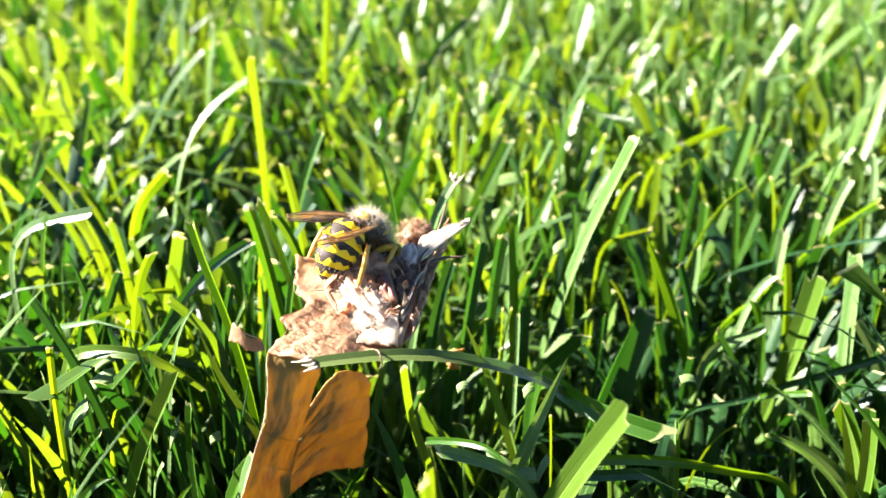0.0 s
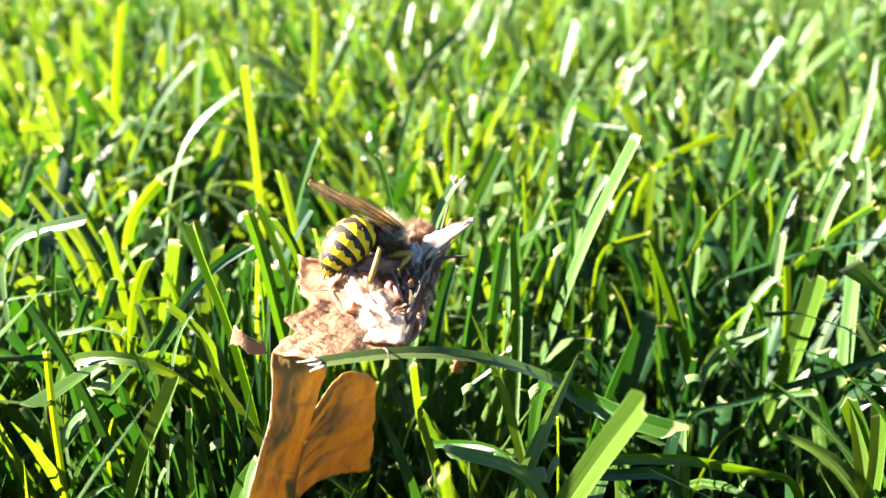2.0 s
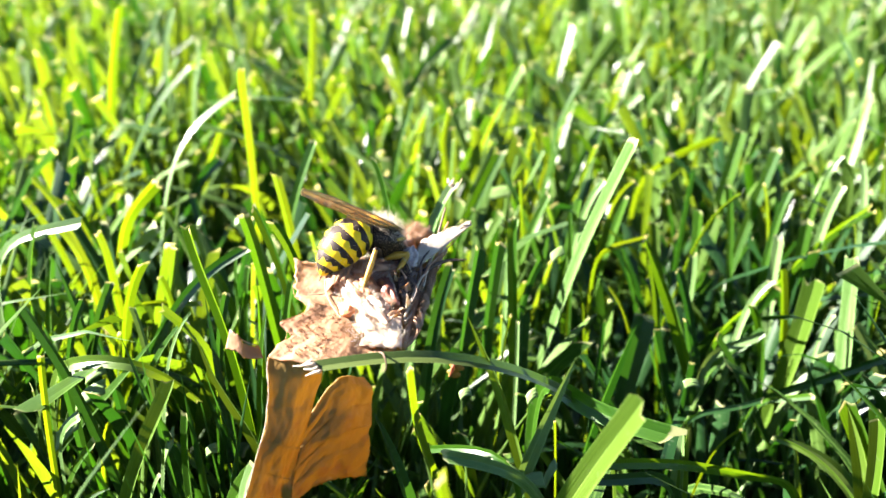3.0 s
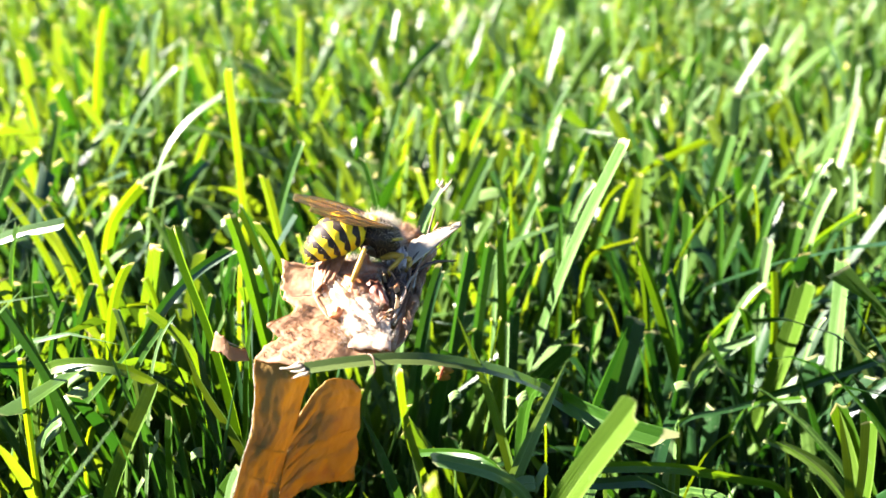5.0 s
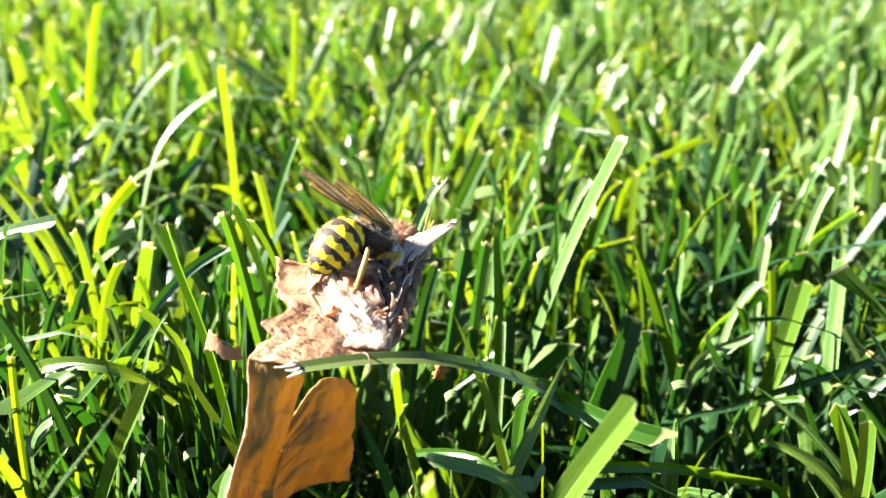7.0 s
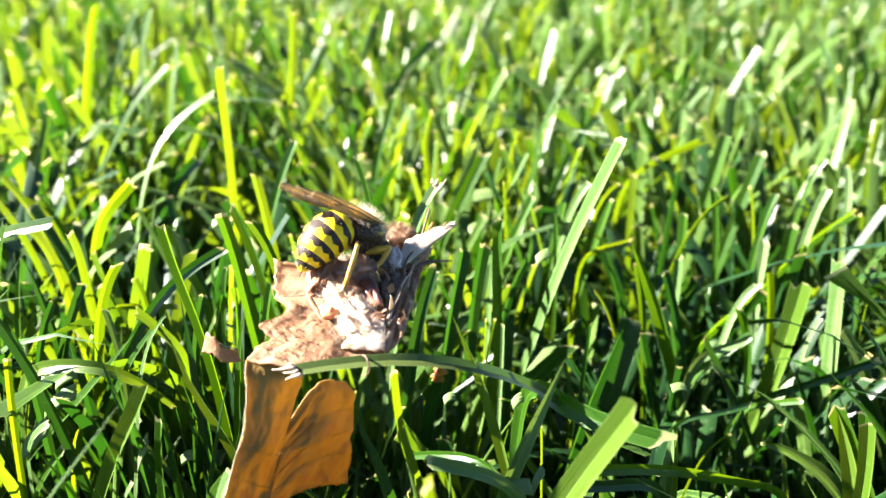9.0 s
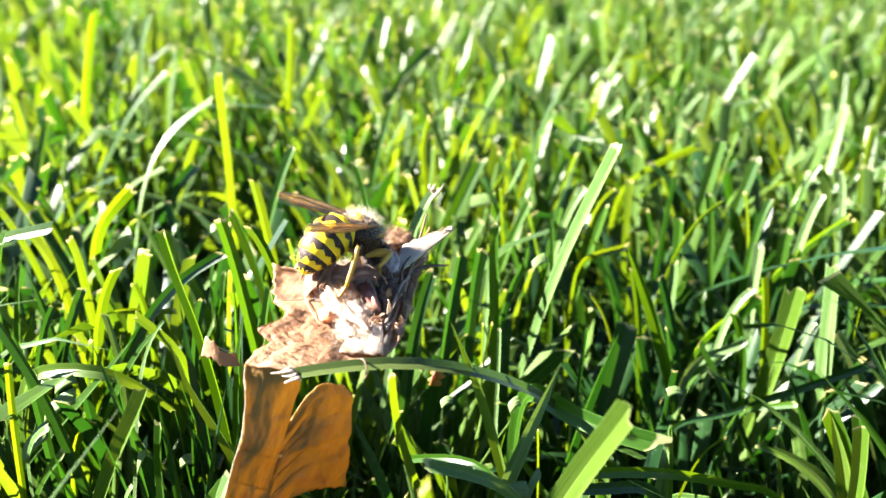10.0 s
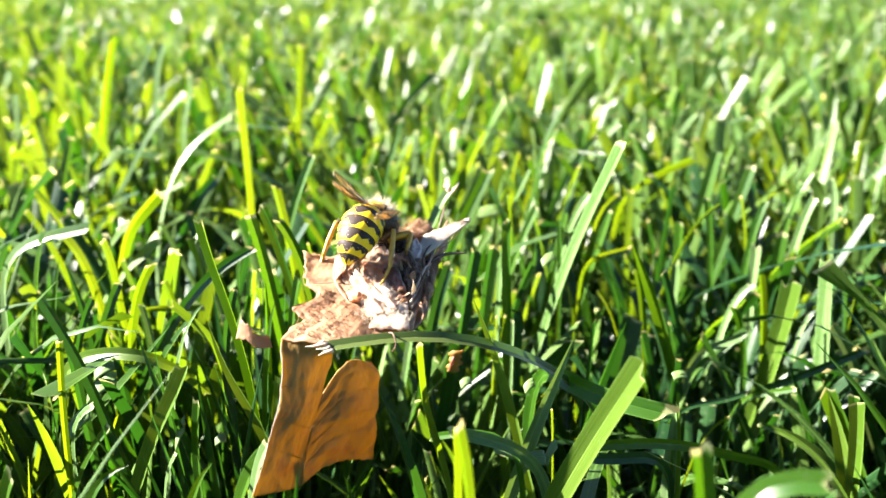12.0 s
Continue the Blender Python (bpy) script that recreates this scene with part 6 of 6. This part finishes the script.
    for s in (-1, 1):
        for kind, pts in (
            ("foreleg", ((0.9, 0.9, -1.5), (2.3, 2.2, -1.3), (1.7, 2.3, -2.9), (2.8, 1.7, -3.9))),
            ("midleg", ((0.0, 1.0, -1.5), (1.0, 2.9, -0.7), (-0.3, 3.2, -1.9), (0.5, 2.7, -2.9))),
            ("hindleg", ((-0.8, 1.0, -1.2), (-2.6, 3.0, 0.0), (-3.8, 3.5, -3.2), (-5.0, 3.3, -4.7))),
        ):
            q = [np.array((p[0] * 0.848 - p[2] * 0.53, s * p[1], p[0] * 0.53 + p[2] * 0.848)) for p in pts]
            leg = part(kind, tube([q[0], (q[0] + q[1]) / 2 + np.array((0, 0, 0.1)), q[1]], (0.28, 0.36, 0.24), 9, 10), LEG if kind != "hindleg" else CHITIN, w, "jointed amber-yellow leg", q[0])
            part("tibia", tube([q[1] - q[0], (q[1] + q[2]) / 2 - q[0] + np.array((0, 0.06 * s, 0)), q[2] - q[0]], (0.2, 0.26, 0.18), 8, 10), LEG, leg)
            part("tarsus", tube([q[2] - q[0], (q[2] + q[3]) / 2 - q[0] + np.array((0.1, 0, -0.12)), q[3] - q[0]], (0.17, 0.14, 0.09), 7, 12), LEG, leg)
            front.append((leg, kind, s, q[0]))
    return w, belly, root, wings, front, feelers


WASP = wasp()


# ---------------------------------------------------------------- small litter in the grass
def clipping(x, y, z, a, ln, wd):
    p = thing("grass_clipping", (x, y, z), "short pale clipping on the lawn, some standing for glints", "clipping", "pale clippings on the lawn")
    c, s = math.cos(radians(a)), math.sin(radians(a))
    part("strip", sheet(lambda u, v: np.array((c * (u - 0.5) * ln - 0.2 * v, s * (u - 0.5) * ln * 0.5 + (v - 0.5) * wd * 0.7, s * (u - 0.5) * ln * 0.8 + (v - 0.5) * wd * 0.7 + 0.25 * math.sin(math.pi * u))), 10, 4, 0.12), PALE, p)
    part("midrib", tube([(-c * ln / 2, -s * ln / 4, -s * ln * 0.4), (0, 0, 0.3), (c * ln / 2, s * ln / 4, s * ln * 0.4)], (0.1, 0.08), 5, 8), PALE, p)


def litter():
    o = np.array((-20.4, -6.1, 44.0))
    chip = thing("leaf_scrap", o, "small torn scrap of withered brown leaf in the grass", "leaf")
    f = quad((-1.7, 0.2, -0.5), (1.9, -0.2, -1.4), (1.5, 0.3, -0.4), (-1.2, 0.4, 1.3))
    part("scrap", sheet(lambda u, v: f(u, v + ragged(u, 2, 0.2)) + np.array((0, -0.5 * math.sin(math.pi * u), 0.2 * math.sin(6 * u))), 14, 10, 0.14), LEAF, chip)
    part("rim", tube([f(0, 1), f(0.5, 1) + np.array((0, -0.5, 0)), f(1, 1)], (0.09, 0.05), 5, 8), LEAF_PALE, chip)
    o = np.array((-0.5, 3.5, 36.3))
    bit = thing("rust_scrap", o, "tiny rust-brown shrivelled scrap on a grass blade", "leaf")
    part("scrap", sheet(lambda u, v: np.array(((u - 0.5) * 1.2 + 0.5 * v, -0.3 * math.sin(3 * u), (v - 0.5) * 2.6)) + np.array((ragged(v, 1, 0.5), 0, 0)), 8, 14, 0.2), LEAF_LOW, bit)
    part("fold", tube([(-0.3, -0.2, -1.2), (0.0, -0.4, 0), (0.5, -0.1, 1.2)], (0.12, 0.2, 0.08), 6, 8), RED_FLESH, bit)
    clipping(7.4, 62.3, 37.4, 12, 4.6, 2.2)
    clipping(12.7, 21.4, 42.2, 35, 2.0, 1.2)
    # this one and the next are added in place of bright glints off blades
    clipping(-37.6, 37.6, 40.6, 60, 1.4, 1.4)
    clipping(-31.5, 37.0, 41.2, 20, 1.5, 1.3)
    clipping(-50.0, 44.0, 40.0, 5, 4.2, 1.3)
    clipping(6.0, 50.0, 36.0, 20, 3.0, 1.5)
    clipping(-38.3, -7.1, 34.9, 50, 3.4, 2.0)
    clipping(-36.3, -5.2, 37.8, 35, 3.4, 1.6)
    clipping(-27.6, -8.9, 34.6, 70, 2.2, 1.8)
    clipping(-24.0, -7.8, 33.1, 30, 1.2, 1.0)
    clipping(0.9, -3.7, 37.1, 25, 1.2, 0.8)
    clipping(6.9, -14.7, 34.7, 15, 2.0, 1.4)
    clipping(8.6, -13.1, 34.5, 60, 2.2, 1.0)
    clipping(4.8, -9.7, 32.4, -25, 3.0, 1.2)
    clipping(7.8, -1.8, 35.7, 40, 1.4, 1.0)
    clipping(-38.1, 0.4, 37.1, 30, 2.6, 1.4)
    clipping(25.6, 3.4, 34.1, 5, 1.6, 0.9)


litter()


# ---------------------------------------------------------------- what moves
def motions():
    w, belly, root, wings, front, feelers = WASP
    walk(w, [
        (0, pose(-0.00863, -0.00150, 0.05324, 0, 42, 50)),
        (0.4, pose(-0.00860, -0.00150, 0.05370, 0, 42, 31)),
        (0.8, pose(-0.00783, -0.00150, 0.05296, 0, 42, 37)),
        (1.2, pose(-0.00767, -0.00150, 0.05263, 0, 42, 43)),
        (1.6, pose(-0.00746, -0.00150, 0.05250, 0, 42, 43)),
        (2, pose(-0.00736, -0.00150, 0.05273, 0, 42, 41)),
        (2.5, pose(-0.00720, -0.00150, 0.05291, 0, 42, 40)),
        (3, pose(-0.00718, -0.00150, 0.05299, 0, 42, 38)),
        (3.2, pose(-0.00719, -0.00150, 0.05276, 0, 42, 41)),
        (4.8, pose(-0.00632, -0.00150, 0.05337, 0, 42, 29)),
        (5, pose(-0.00638, -0.00150, 0.05315, 0, 42, 28)),
        (5.5, pose(-0.00642, -0.00150, 0.05308, 0, 42, 30)),
        (6, pose(-0.00664, -0.00150, 0.05287, 0, 42, 37)),
        (6.3, pose(-0.00672, -0.00150, 0.05278, 0, 42, 36)),
        (6.7, pose(-0.00669, -0.00150, 0.05263, 0, 42, 36)),
        (7, pose(-0.00667, -0.00150, 0.05286, 0, 42, 41)),
        (7.2, pose(-0.00709, -0.00150, 0.05314, 0, 42, 47)),
        (8.8, pose(-0.00687, -0.00150, 0.05353, 0, 42, 37)),
        (9, pose(-0.00741, -0.00150, 0.05354, 0, 42, 41)),
        (9.3, pose(-0.00740, -0.00150, 0.05365, 0, 42, 43)),
        (9.6, pose(-0.00748, -0.00150, 0.05388, 0, 42, 46)),
        (9.9, pose(-0.00707, -0.00150, 0.05390, 0, 42, 39)),
        (10.1, pose(-0.00749, -0.00150, 0.05368, 0, 42, 48)),
        (10.3, pose(-0.00752, -0.00150, 0.05373, 0, 42, 52)),
        (10.5, pose(-0.00765, -0.00150, 0.05378, 0, 42, 52)),
        (10.7, pose(-0.00772, -0.00150, 0.05362, 0, 42, 51)),
        (11.1, pose(-0.00810, -0.00150, 0.05347, 0, 42, 60)),
        (11.5, pose(-0.00788, -0.00150, 0.05395, 0, 42, 61)),
        (11.7, pose(-0.00753, -0.00150, 0.05370, 0, 42, 59)),
        (12, pose(-0.00790, -0.00150, 0.05398, 0, 42, 63)),
    ])
    r = Vector(root) * MM
    walk(belly, [(t, pose(r.x, r.y, r.z, 0, -9 - a, b)) for t, a, b in (
        (0, 18, 6), (0.4, 3, 2), (0.8, -2, 0), (1.2, 2, 0), (2, 0, 0), (2.5, -6, 0), (3.2, 2, 0), (4.8, -8, 0), (5.5, -10, 0), (6, -4, 0), (6.5, -2, 0), (7, 4, 2), (7.2, 2, 2),
        (8.8, 2, 2), (9.3, -3, 2), (9.6, 2, 4), (9.9, 0, 4), (10.3, 4, 6), (10.7, 2, 6), (11.1, 4, 8), (11.5, 2, 8), (12, 4, 8))])
    for ob, kind, s, base in wings:
        b = Vector(base) * MM
        hind = kind == "hindwing"
        rows = []
        for t, lift, spread in ((0, 2, 8), (0.4, 2, 10), (0.8, 12, 10), (1.2, 22, 10), (1.6, 26, 10), (2, 26, 10), (2.5, 22, 10), (3.2, 18, 10), (4.8, 12, 8), (5.5, 10, 8), (6, 14, 8), (6.5, 18, 8), (7, 34, 10),
                                (7.2, 34, 10), (8.8, 24, 10), (9.3, 12, 10), (9.6, 14, 10), (9.9, 14, 12), (10.3, 18, 14), (10.7, 22, 16), (11.1, 24, 18), (11.5, 26, 20), (12, 26, 22)):
            near = s < 0
            spread = spread if near or t < 9.9 else max(0, 10 - 5 * (t - 9.9))
            up = 0.85 * lift - 31 + ((1 if 0.3 < t < 9.4 else -9 if t < 10 else -20) if near else 0) - (4 if hind else 0)
            rows.append((t, pose(b.x, b.y, b.z, s * (50 if not hind else 35), up, -s * (spread + (7 if hind else 0)))))
        walk(ob, rows)
    for ob, kind, s, base in front:
        if kind != "hindleg":
            b = Vector(base) * MM
            swing = 9 if kind == "foreleg" else 5
            walk(ob, [(t, pose(b.x, b.y, b.z, 0, swing * math.sin(2.1 * t + 1.3 * s), 0.6 * swing * math.sin(3.3 * t + s))) for t in [0.4 * k for k in range(31)]])
    for k, ob in enumerate(feelers):
        b = ob.location.copy()
        walk(ob, [(t, pose(b.x, b.y, b.z, 0, 7 * math.sin(1.9 * t + k), 5 * math.sin(2.7 * t + 2 * k))) for t in [0.4 * j for j in range(31)]])


motions()
